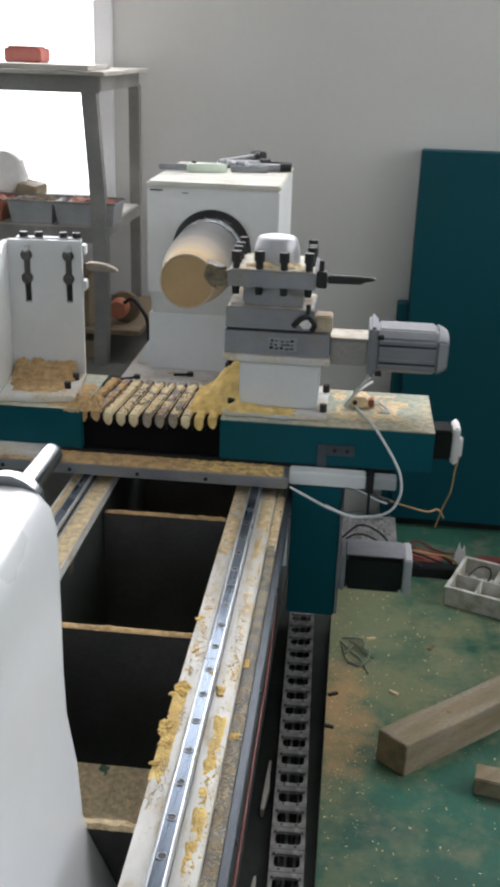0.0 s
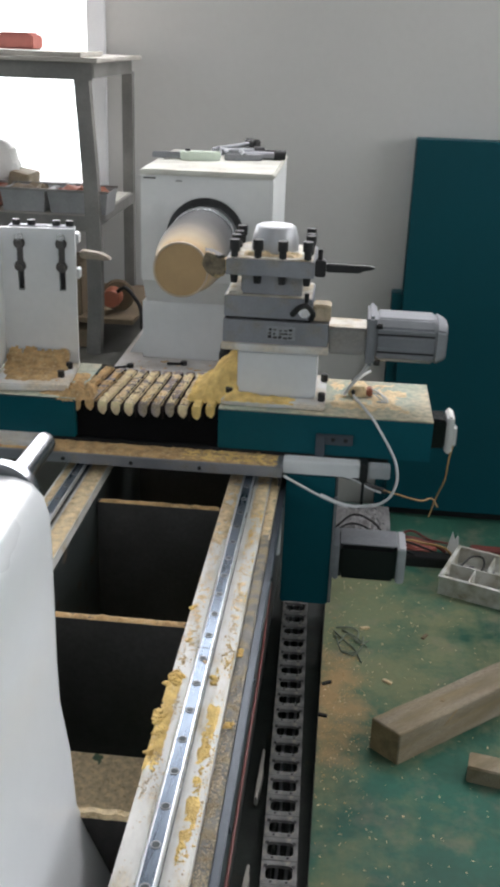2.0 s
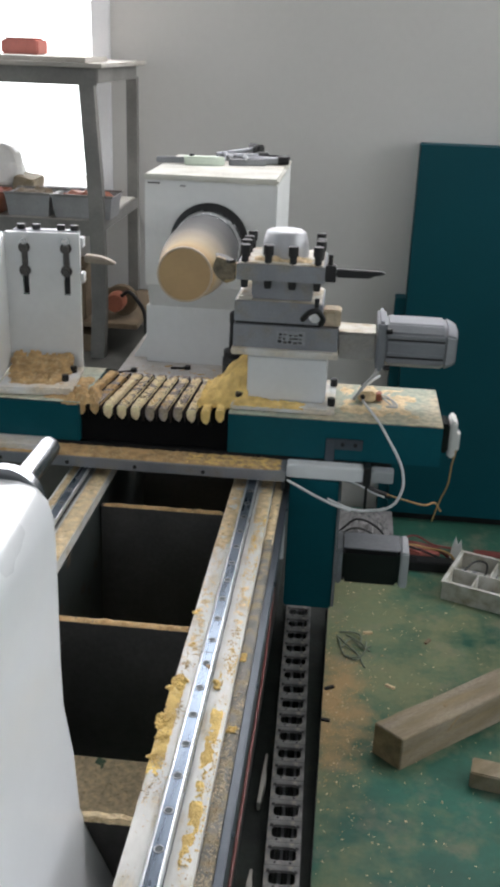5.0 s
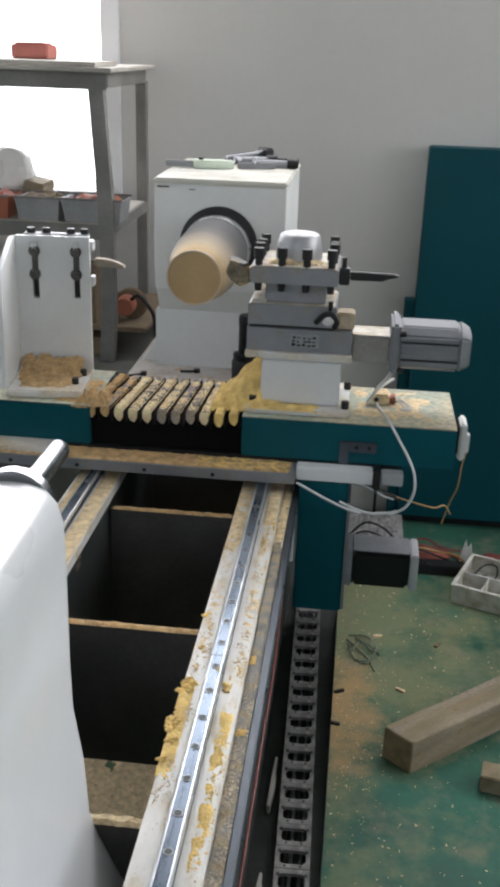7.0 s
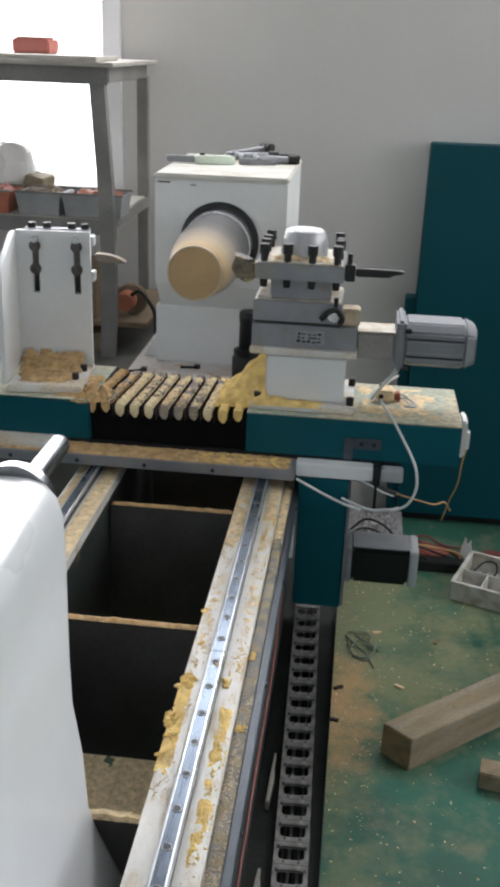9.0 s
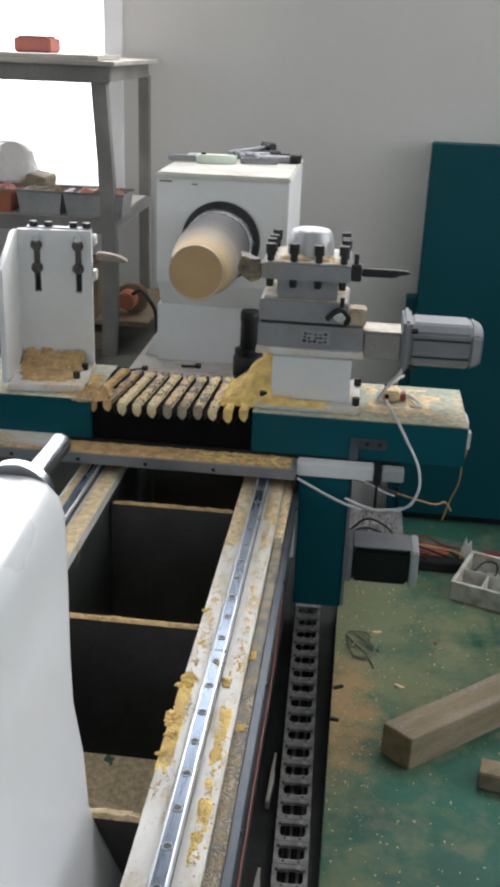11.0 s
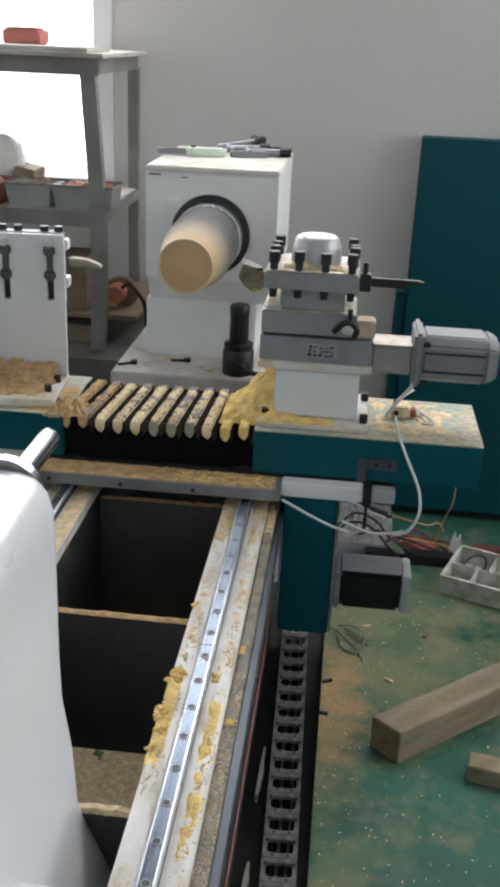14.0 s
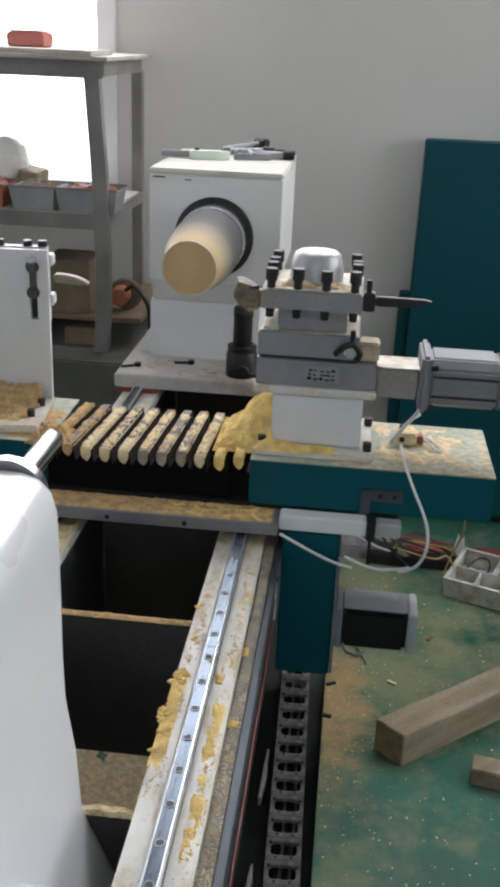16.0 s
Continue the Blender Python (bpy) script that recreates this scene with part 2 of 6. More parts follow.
def floor_material():
    """Green floor paint, scuffed, with sawdust trodden in, thickest beside the machine; the film also holds the far
    floor's sheen.
    """
    m = mat("green_floor_paint", (0.016, 0.112, 0.082), 0.42, vary=0.25, scale=3.0, grain=55, bump=0.06, rough_vary=0.2, spec=0.16)
    nt = m.node_tree
    n, link = nt.nodes, nt.links.new
    bsdf = n["Principled BSDF"]
    paint = bsdf.inputs["Base Color"].links[0].from_socket
    gloss = bsdf.inputs["Roughness"].links[0].from_socket
    where = n.new("ShaderNodeTexCoord")
    split = n.new("ShaderNodeSeparateXYZ")
    link(where.outputs["Object"], split.inputs[0])

    def calc(kind, a, b, clamp=False):
        x = n.new("ShaderNodeMath")
        x.operation, x.use_clamp = kind, clamp
        for socket, value in zip(x.inputs, (a, b)):
            if isinstance(value, (int, float)):
                socket.default_value = value
            else:
                link(value, socket)
        return x.outputs[0]

    def cloud(size, detail):
        t = n.new("ShaderNodeTexNoise")
        t.inputs["Scale"].default_value, t.inputs["Detail"].default_value = size, detail
        t.inputs["Roughness"].default_value = 0.65
        link(where.outputs["Object"], t.inputs["Vector"])
        return t.outputs[0]
    away = calc("ABSOLUTE", calc("ADD", split.outputs["X"], 0.35), 0.0)
    near = calc("MULTIPLY", calc("SUBTRACT", 0.85, away), 0.34)
    # paler with distance: dust, and the wall's reflection put into the colour
    far_pale = calc("MULTIPLY", calc("SUBTRACT", split.outputs["Y"], 1.93), 0.42)
    far_pale = calc("MINIMUM", calc("MAXIMUM", far_pale, -0.035), calc("MULTIPLY", calc("SUBTRACT", 3.15, split.outputs["Y"]), 0.5))
    far_pale = calc("MINIMUM", far_pale, 0.16)
    level = calc("ADD", calc("ADD", cloud(5.0, 8.0), near), far_pale)
    film = calc("MULTIPLY", calc("SUBTRACT", level, 0.52), 3.8, True)
    film = calc("MAXIMUM", film, 0.1)
    film = calc("MULTIPLY", film, calc("ADD", calc("MULTIPLY", cloud(60.0, 3.0), 0.4), 0.46), True)
    # trodden orange dust beside the cable tray
    u = calc("DIVIDE", calc("SUBTRACT", split.outputs["X"], 0.05), 0.10)
    v = calc("DIVIDE", calc("SUBTRACT", split.outputs["Y"], 2.2), 0.27)
    spill = calc("SUBTRACT", 1.15, calc("ADD", calc("MULTIPLY", u, u), calc("MULTIPLY", v, v)))
    spill = calc("ADD", spill, calc("MULTIPLY", calc("SUBTRACT", cloud(11.0, 6.0), 0.5), 4.5))
    spill = calc("MULTIPLY", spill, 0.75, True)
    tint = n.new("ShaderNodeMix")
    tint.data_type = "RGBA"
    link(cloud(14.0, 4.0), tint.inputs[0])
    tint.inputs[6].default_value, tint.inputs[7].default_value = (0.30, 0.25, 0.125, 1), (0.24, 0.275, 0.16, 1)
    cover = n.new("ShaderNodeMix")
    cover.data_type = "RGBA"
    link(film, cover.inputs[0]), link(paint, cover.inputs[6]), link(tint.outputs[2], cover.inputs[7])
    scuff = n.new("ShaderNodeMix")
    scuff.data_type = "RGBA"
    worn = calc("MULTIPLY", calc("SUBTRACT", cloud(6.5, 9.0), 0.52), 5.5, True)
    link(calc("MULTIPLY", worn, calc("ADD", calc("MULTIPLY", cloud(45.0, 4.0), 0.7), 0.2), True), scuff.inputs[0])
    link(cover.outputs[2], scuff.inputs[6])
    scuff.inputs[7].default_value = (0.27, 0.225, 0.165, 1)
    rust = n.new("ShaderNodeMix")
    rust.data_type = "RGBA"
    link(calc("MULTIPLY", spill, 0.92), rust.inputs[0]), link(scuff.outputs[2], rust.inputs[6])
    rust.inputs[7].default_value = (0.40, 0.27, 0.135, 1)
    link(rust.outputs[2], bsdf.inputs["Base Color"])
    link(calc("ADD", gloss, calc("MULTIPLY", film, 0.25)), bsdf.inputs["Roughness"])
    return m


FLOOR = floor_material()

glow = bpy.data.materials.new("overcast_outside")
glow.use_nodes = True
glow.node_tree.nodes.remove(glow.node_tree.nodes["Principled BSDF"])
emit = glow.node_tree.nodes.new("ShaderNodeEmission")
emit.inputs[0].default_value, emit.inputs[1].default_value = (0.95, 0.98, 1.0, 1), 5.0
glow.node_tree.links.new(emit.outputs[0], glow.node_tree.nodes["Material Output"].inputs[0])

# ---- builders ----


def box(bm, x0, x1, y0, y1, z0, z1, bevel=0.002, turn=None, segments=2):
    """A box with rounded edges; turn: a matrix applied to it."""
    m = Matrix.Translation(((x0 + x1) / 2, (y0 + y1) / 2, (z0 + z1) / 2)) @ Matrix.Diagonal((x1 - x0, y1 - y0, z1 - z0, 1))
    verts = bmesh.ops.create_cube(bm, size=1, matrix=m)["verts"]
    if turn is not None:
        bmesh.ops.transform(bm, matrix=turn, verts=verts)
    if bevel:
        edges = list({e for v in verts for e in v.link_edges})
        bmesh.ops.bevel(bm, geom=edges, offset=min(bevel, 0.45 * min(x1 - x0, y1 - y0, z1 - z0)), segments=segments, affect="EDGES", clamp_overlap=True)
    return bm


def rod(bm, a, b, r0, r1=None, sides=20):
    """A capped cylinder or cone from a to b."""
    a, b = Vector(a), Vector(b)
    m = Matrix.Translation((a + b) / 2) @ (b - a).to_track_quat("Z", "Y").to_matrix().to_4x4()
    bmesh.ops.create_cone(bm, cap_ends=True, segments=sides, radius1=r0, radius2=r0 if r1 is None else r1, depth=(b - a).length, matrix=m)
    return bm


def turned(bm, profile, m, sides=40):
    """A solid of revolution about m's z axis; profile rows are (radius, height)."""
    rings = []
    for r, h in profile:
        if r < 1e-6:
            rings.append([bm.verts.new(m @ Vector((0, 0, h)))])
        else:
            rings.append([bm.verts.new(m @ Vector((r * math.cos(k * math.tau / sides), r * math.sin(k * math.tau / sides), h))) for k in range(sides)])
    for p, q in zip(rings, rings[1:]):
        for k in range(sides):
            j = (k + 1) % sides
            if len(p) == 1 and len(q) > 1:
                bm.faces.new((p[0], q[j], q[k]))
            elif len(q) == 1 and len(p) > 1:
                bm.faces.new((p[k], p[j], q[0]))
            elif len(p) > 1:
                bm.faces.new((p[k], p[j], q[j], q[k]))
    return bm


def cord(bm, points, r, sides=8, steps=6):
    """A round cord swept smoothly through the points."""
    pts = [Vector(p) for p in points]
    ext = [2 * pts[0] - pts[1], *pts, 2 * pts[-1] - pts[-2]]
    line = []
    for a, b, c, d in zip(ext, ext[1:], ext[2:], ext[3:]):
        for k in range(steps):
            t = k / steps
            line.append(0.5 * (2 * b + (c - a) * t + (2 * a - 5 * b + 4 * c - d) * t * t + (3 * b - a - 3 * c + d) * t ** 3))
    line.append(pts[-1])
    rings = []
    for i, p in enumerate(line):
        way = (line[min(i + 1, len(line) - 1)] - line[max(i - 1, 0)]).normalized()
        side = way.orthogonal().normalized() if i == 0 else (side - way * side.dot(way)).normalized()
        up = way.cross(side)
        rings.append([bm.verts.new(p + r * (side * math.cos(k * math.tau / sides) + up * math.sin(k * math.tau / sides))) for k in range(sides)])
    for p, q in zip(rings, rings[1:]):
        for k in range(sides):
            bm.faces.new((p[k], p[(k + 1) % sides], q[(k + 1) % sides], q[k]))
    bm.faces.new(rings[0][::-1])
    bm.faces.new(rings[-1])
    return bm


def prism(bm, outline, axis, lo, hi, bevel=0.0):
    """An outline of (u, v) points pushed along axis x, y or z from lo to hi."""
    order = {"x": lambda u, v, w: (w, u, v), "y": lambda u, v, w: (u, w, v), "z": lambda u, v, w: (u, v, w)}[axis]
    low = [bm.verts.new(order(u, v, lo)) for u, v in outline]
    high = [bm.verts.new(order(u, v, hi)) for u, v in outline]
    faces = [bm.faces.new(low), bm.faces.new(high[::-1])]
    for k in range(len(low)):
        j = (k + 1) % len(low)
        faces.append(bm.faces.new((low[j], low[k], high[k], high[j])))
    bmesh.ops.recalc_face_normals(bm, faces=faces)
    if bevel:
        bmesh.ops.bevel(bm, geom=list({e for f in faces for e in f.edges}), offset=bevel, segments=2, affect="EDGES", clamp_overlap=True)
    return bm


def heap(bm, x0, x1, y0, y1, base, height, step=0.006, cover=0.5, size=30.0, seed=0.0, edge=0.25):
    """Loose sawdust lying on a level: lumpy, with a ragged outline and bare gaps; base is a number or a function of x, y."""
    nx, ny = max(2, int((x1 - x0) / step)), max(2, int((y1 - y0) / step))
    grid, tall = {}, {}
    for i in range(nx + 1):
        for j in range(ny + 1):
            x, y = x0 + (x1 - x0) * i / nx, y0 + (y1 - y0) * j / ny
            u, v = abs(2 * i / nx - 1), abs(2 * j / ny - 1)
            rim = min(1, (1 - u) / edge, (1 - v) / edge)
            lump = noise.noise(Vector((x * size, y * size, seed))) + 0.5 * noise.noise(Vector((x * size * 2.7, y * size * 2.7, seed + 5)))
            h = (lump * 0.7 + cover) * (0.25 + 0.75 * rim) - 0.4 * (1 - rim)
            tall[i, j] = h
            z = base(x, y) if callable(base) else base
            z += height * max(h, -0.45) + height * 0.25 * noise.noise(Vector((x * 260, y * 260, seed)))
            grid[i, j] = (x, y, z)
    made = {}

    def vert(k):
        if k not in made:
            made[k] = bm.verts.new(grid[k])
        return made[k]
    for i in range(nx):
        for j in range(ny):
            ks = ((i, j), (i + 1, j), (i + 1, j + 1), (i, j + 1))
            if max(tall[k] for k in ks) > -0.02:
                bm.faces.new([vert(k) for k in ks])
    return bm


def lumps(bm, x, y, z, reach, size, count, seed, stretch=1.4):
    """A clump of damp sawdust: many small crumbs run together round a few uneven cores."""
    rng = random.Random(seed)
    cores = [(x + reach * rng.uniform(-1, 1), y + reach * stretch * rng.uniform(-1, 1), size * rng.uniform(0.5, 0.9)) for _ in range(max(4, count // 2))]
    grains = [(*c, 3) for c in cores]
    for _ in range(count * 5):
        px, py, r = rng.choice(cores)
        a, d = rng.uniform(0, 6.28), r * rng.uniform(0.5, 1.35)
        grains.append((px + d * math.cos(a), py + d * math.sin(a), size * rng.uniform(0.12, 0.4), 2))
    for k, (px, py, r, fine) in enumerate(grains):
        verts = bmesh.ops.create_icosphere(bm, subdivisions=fine, radius=1.0, matrix=Matrix.Identity(4))["verts"]
        shift = Vector((seed * 3.1, k * 7.3, 0))
        rise = r * rng.uniform(0.0, 0.8) if fine == 2 else 0.0
        for v in verts:
            d = v.co.normalized()
            f = r * (1 + 0.5 * noise.noise(d * 1.9 + shift) + 0.3 * noise.noise(d * 5.5 + shift))
            v.co = Vector((px + d.x * f, py + d.y * f, z + rise + max(-0.15 * r, d.z * f * 0.75)))
    return bm


def crumbs(bm, count, place, size, seed):
    """Loose chips: small uneven flakes at place(rng) -> (x, y, z)."""
    rng = random.Random(seed)
    for _ in range(count):
        p = Vector(place(rng))
        s = size * rng.uniform(0.4, 1.5)
        turn = Euler((rng.uniform(-0.5, 0.5), rng.uniform(-0.5, 0.5), rng.uniform(0, 6.28))).to_matrix()
        vs = [bm.verts.new(p + turn @ Vector(c) * s) for c in ((-1, -0.5, 0), (1, -0.4, 0.1), (0.7, 0.6, 0), (-0.8, 0.5, 0.1), (0, 0, 0.5))]
        for a, b in ((0, 1), (1, 2), (2, 3), (3, 0)):
            bm.faces.new((vs[a], vs[b], vs[4]))
    return bm


def mesh_of(name, bm, material, smooth=40):
    me = bpy.data.meshes.new(name)
    bm.to_mesh(me)
    bm.free()
    me.materials.append(material)
    if smooth:
        me.shade_smooth()
        me.set_sharp_from_angle(angle=radians(smooth))
    return me


def thing(name, base, label, category, group="", kind=""):
    """An Empty at the thing's base; its parts are given in the place's own coordinates."""
    ob = new(name)
    ob.empty_display_size = 0.05
    ob.location = base
    return tagged(ob, label, category, group, kind)


def root_of(ob):
    p = Vector((0, 0, 0))
    while ob is not None:
        p += ob.location
        ob = ob.parent
    return p


def part(name, bm, material, parent, label="", smooth=40, at=None):
    """Links a bmesh as one mesh object under a thing or a part; at: its own origin."""
    base = root_of(parent)
    origin = Vector(at) if at is not None else base
    bmesh.ops.translate(bm, vec=-origin, verts=bm.verts)
    ob = new(name, mesh_of(name, bm, material, smooth))
    ob.parent = parent
    ob.location = origin - base
    return tagged(ob, label, kind="stuff" if name in ("sawdust", "clutter") else "")


def solo(name, bm, material, label, category, group="", kind="", at=(0, 0, 0), smooth=40):
    """A thing of one mesh."""
    bmesh.ops.translate(bm, vec=-Vector(at), verts=bm.verts)
    ob = new(name, mesh_of(name, bm, material, smooth))
    ob.location = at
    return tagged(ob, label, category, group, kind)


def BM():
    return bmesh.new()


# ---- the room ----
WALL_Y = 3.42


def make_room():
    solo("floor", box(BM(), -2.9, 3.5, -3.2, 3.9, -0.12, 0.0, 0), FLOOR, "green painted concrete floor with trodden sawdust", "floor", kind="structure", smooth=0)
    bm = BM()
    box(bm, -2.9, -2.3, WALL_Y, WALL_Y + 0.24, 0, 3.2, 0)
    box(bm, -0.881, 3.5, WALL_Y, WALL_Y + 0.24, 0, 2.05, 0)
    box(bm, -0.881, 3.5, WALL_Y, WALL_Y + 0.24, 2.95, 3.2, 0)
    box(bm, -0.881, -0.83, WALL_Y, WALL_Y + 0.24, 2.05, 2.95, 0)
    box(bm, 1.47, 3.5, WALL_Y, WALL_Y + 0.24, 2.05, 2.95, 0)
    box(bm, -2.3, -0.881, WALL_Y, WALL_Y + 0.24, 0, 1.146, 0)
    box(bm, -2.3, -0.881, WALL_Y, WALL_Y + 0.24, 2.75, 3.2, 0)
    solo("wall_north", bm, PLASTER, "pale grey plastered wall", "wall", kind="structure", smooth=0)
    bm = BM()
    box(bm, 3.26, 3.5, -3.0, 0.5, 0, 3.2, 0), box(bm, 3.26, 3.5, 3.3, WALL_Y, 0, 3.2, 0)
    box(bm, 3.26, 3.5, 0.5, 3.3, 0, 1.0, 0), box(bm, 3.26, 3.5, 0.5, 3.3, 2.8, 3.2, 0)
    solo("wall_east", bm, PLASTER, "pale grey plastered wall with a window opening", "wall", kind="structure", smooth=0)
    bm = BM()
    box(bm, -2.66, -1.4, -3.2, -2.96, 0, 3.2, 0), box(bm, 1.8, 3.5, -3.2, -2.96, 0, 3.2, 0)
    box(bm, -1.4, 1.8, -3.2, -2.96, 0, 1.05, 0), box(bm, -1.4, 1.8, -3.2, -2.96, 2.75, 3.2, 0)
    solo("wall_south", bm, PLASTER, "pale grey plastered wall with a window opening", "wall", kind="structure", smooth=0)
    # the opening here is unseen, made for the added left fill light
    bm = BM()
    box(bm, -2.9, -2.66, -3.2, -0.9, 0, 3.2, 0), box(bm, -2.9, -2.66, 1.7, WALL_Y, 0, 3.2, 0)
    box(bm, -2.9, -2.66, -0.9, 1.7, 0, 1.0, 0), box(bm, -2.9, -2.66, -0.9, 1.7, 2.8, 3.2, 0)
    solo("wall_west", bm, PLASTER, "pale grey plastered wall with a window opening", "wall", kind="structure", smooth=0)
    solo("ceiling", box(BM(), -2.9, 3.5, -3.2, 3.84, 3.2, 3.4, 0), PLASTER, "plain white ceiling", "ceiling", kind="structure", smooth=0)
    win = thing("window_1", (-1.61, WALL_Y, 1.12), "bright window with white painted trim", "window", kind="structure")
    part("trim", box(BM(), -0.884, -0.823, WALL_Y - 0.018, WALL_Y + 0.0, 1.09, 2.81, 0.003), TRIM, win)
    part("trim", box(BM(), -2.36, -2.30, WALL_Y - 0.018, WALL_Y + 0.0, 1.09, 2.81, 0.003), TRIM, win)
    part("window_sill", box(BM(), -2.33, -0.855, WALL_Y - 0.06, WALL_Y + 0.2, 1.116, 1.144, 0.004), TRIM, win)
    bm = BM()
    box(bm, -2.299, -2.26, WALL_Y + 0.15, WALL_Y + 0.19, 1.146, 2.749, 0.003)
    box(bm, -1.63, -1.59, WALL_Y + 0.15, WALL_Y + 0.19, 1.146, 2.749, 0.003)
    part("window_frame", bm, TRIM, win)
    solo("backdrop", box(BM(), -6, 3, 5.2, 5.21, -1, 5, 0), glow, "white overcast daylight outside the window", "backdrop", kind="structure", smooth=0)


make_room()


def stack_cabinets():
    tall = thing("steel_cabinet", (0.55, 3.46, 0), "tall teal painted steel cabinet against the wall", "cabinet")
    part("body", box(BM(), 0.204, 1.2, 3.345, 3.415, 0.03, 1.336, 0.004), TEAL_CABINET, tall)
    part("door", box(BM(), 0.2045, 1.196, 3.33, 3.3448, 0.034, 1.3355, 0.002), TEAL_CABINET, tall)
    part("plinth", box(BM(), 0.22, 1.18, 3.36, 3.41, 0.0, 0.03, 0), BLACK, tall)
    low = thing("low_steel_cabinet", (0.18, 3.47, 0), "low teal painted steel cabinet beside the tall one", "cabinet")
    part("body", box(BM(), 0.168, 0.2035, 3.345, 3.415, 0.03, 0.830, 0.003), TEAL_CABINET, low)
    part("plinth", box(BM(), 0.172, 0.2025, 3.36, 3.41, 0.0, 0.03, 0), BLACK, low)


stack_cabinets()

# ---- the lathe ----
AXIS_X, AXIS_Z = -0.350, 1.150
RAIL_Z, BEAM_Z = 0.786, 0.768
RAIL_R, RAIL_L = -0.164, -0.517
ALONG = Matrix.Rotation(radians(-90), 4, "X")     # local z points along the bed, away from the door end
ACROSS = Matrix.Rotation(radians(90), 4, "Y")     # local z points to the right


def linear_rail(bed, x, y0, y1):
    w = 0.0115
    outline = [(x - w, BEAM_Z), (x + w, BEAM_Z), (x + w, BEAM_Z + 0.006), (x + w * 0.72, BEAM_Z + 0.009), (x + w, BEAM_Z + 0.0125),
               (x + w, RAIL_Z - 0.002), (x + w - 0.0022, RAIL_Z), (x - w + 0.0022, RAIL_Z), (x - w, RAIL_Z - 0.002), (x - w, BEAM_Z + 0.0125),
               (x - w * 0.72, BEAM_Z + 0.009), (x - w, BEAM_Z + 0.006)]
    rail = part("linear_rail", prism(BM(), outline, "y", y0, y1), STEEL, bed, "bright ground steel linear rail", smooth=20)
    # pale strips that carry the rail's edge highlights in their colour
    for side in (-1, 1):
        a, b = x + side * (w - 0.0036), x + side * (w + 0.0006)
        edge = [(a, RAIL_Z + 0.0006), (x + side * (w - 0.0012), RAIL_Z - 0.0004), (b, RAIL_Z - 0.0026), (b, BEAM_Z + 0.0125), (a, BEAM_Z + 0.0135)]
        part("rail_edge", prism(BM(), edge, "y", y0, y1 - 0.001), EDGE_HIGHLIGHT, rail, "rail shoulder with its bright highlight in the colour", smooth=50)
    y = 0.8375 - 0.06 * 6
    while y < y1:
        if y > y0 + 0.02:
            bm = turned(BM(), [(0.0052, 0.0), (0.0050, 0.0005), (0, 0.0006)], Matrix.Translation((x, y, RAIL_Z)), 16)
            plug = part("bolt_plug", bm, PLUG, rail)
            bm = turned(BM(), [(0.0062, 0.0), (0.0060, 0.0010), (0.0049, 0.0010), (0.0046, 0.0)], Matrix.Translation((x, y, RAIL_Z)), 18)
            part("plug_rim", bm, GREY_METAL, rail, "bright counterbore rim")
        y += 0.06


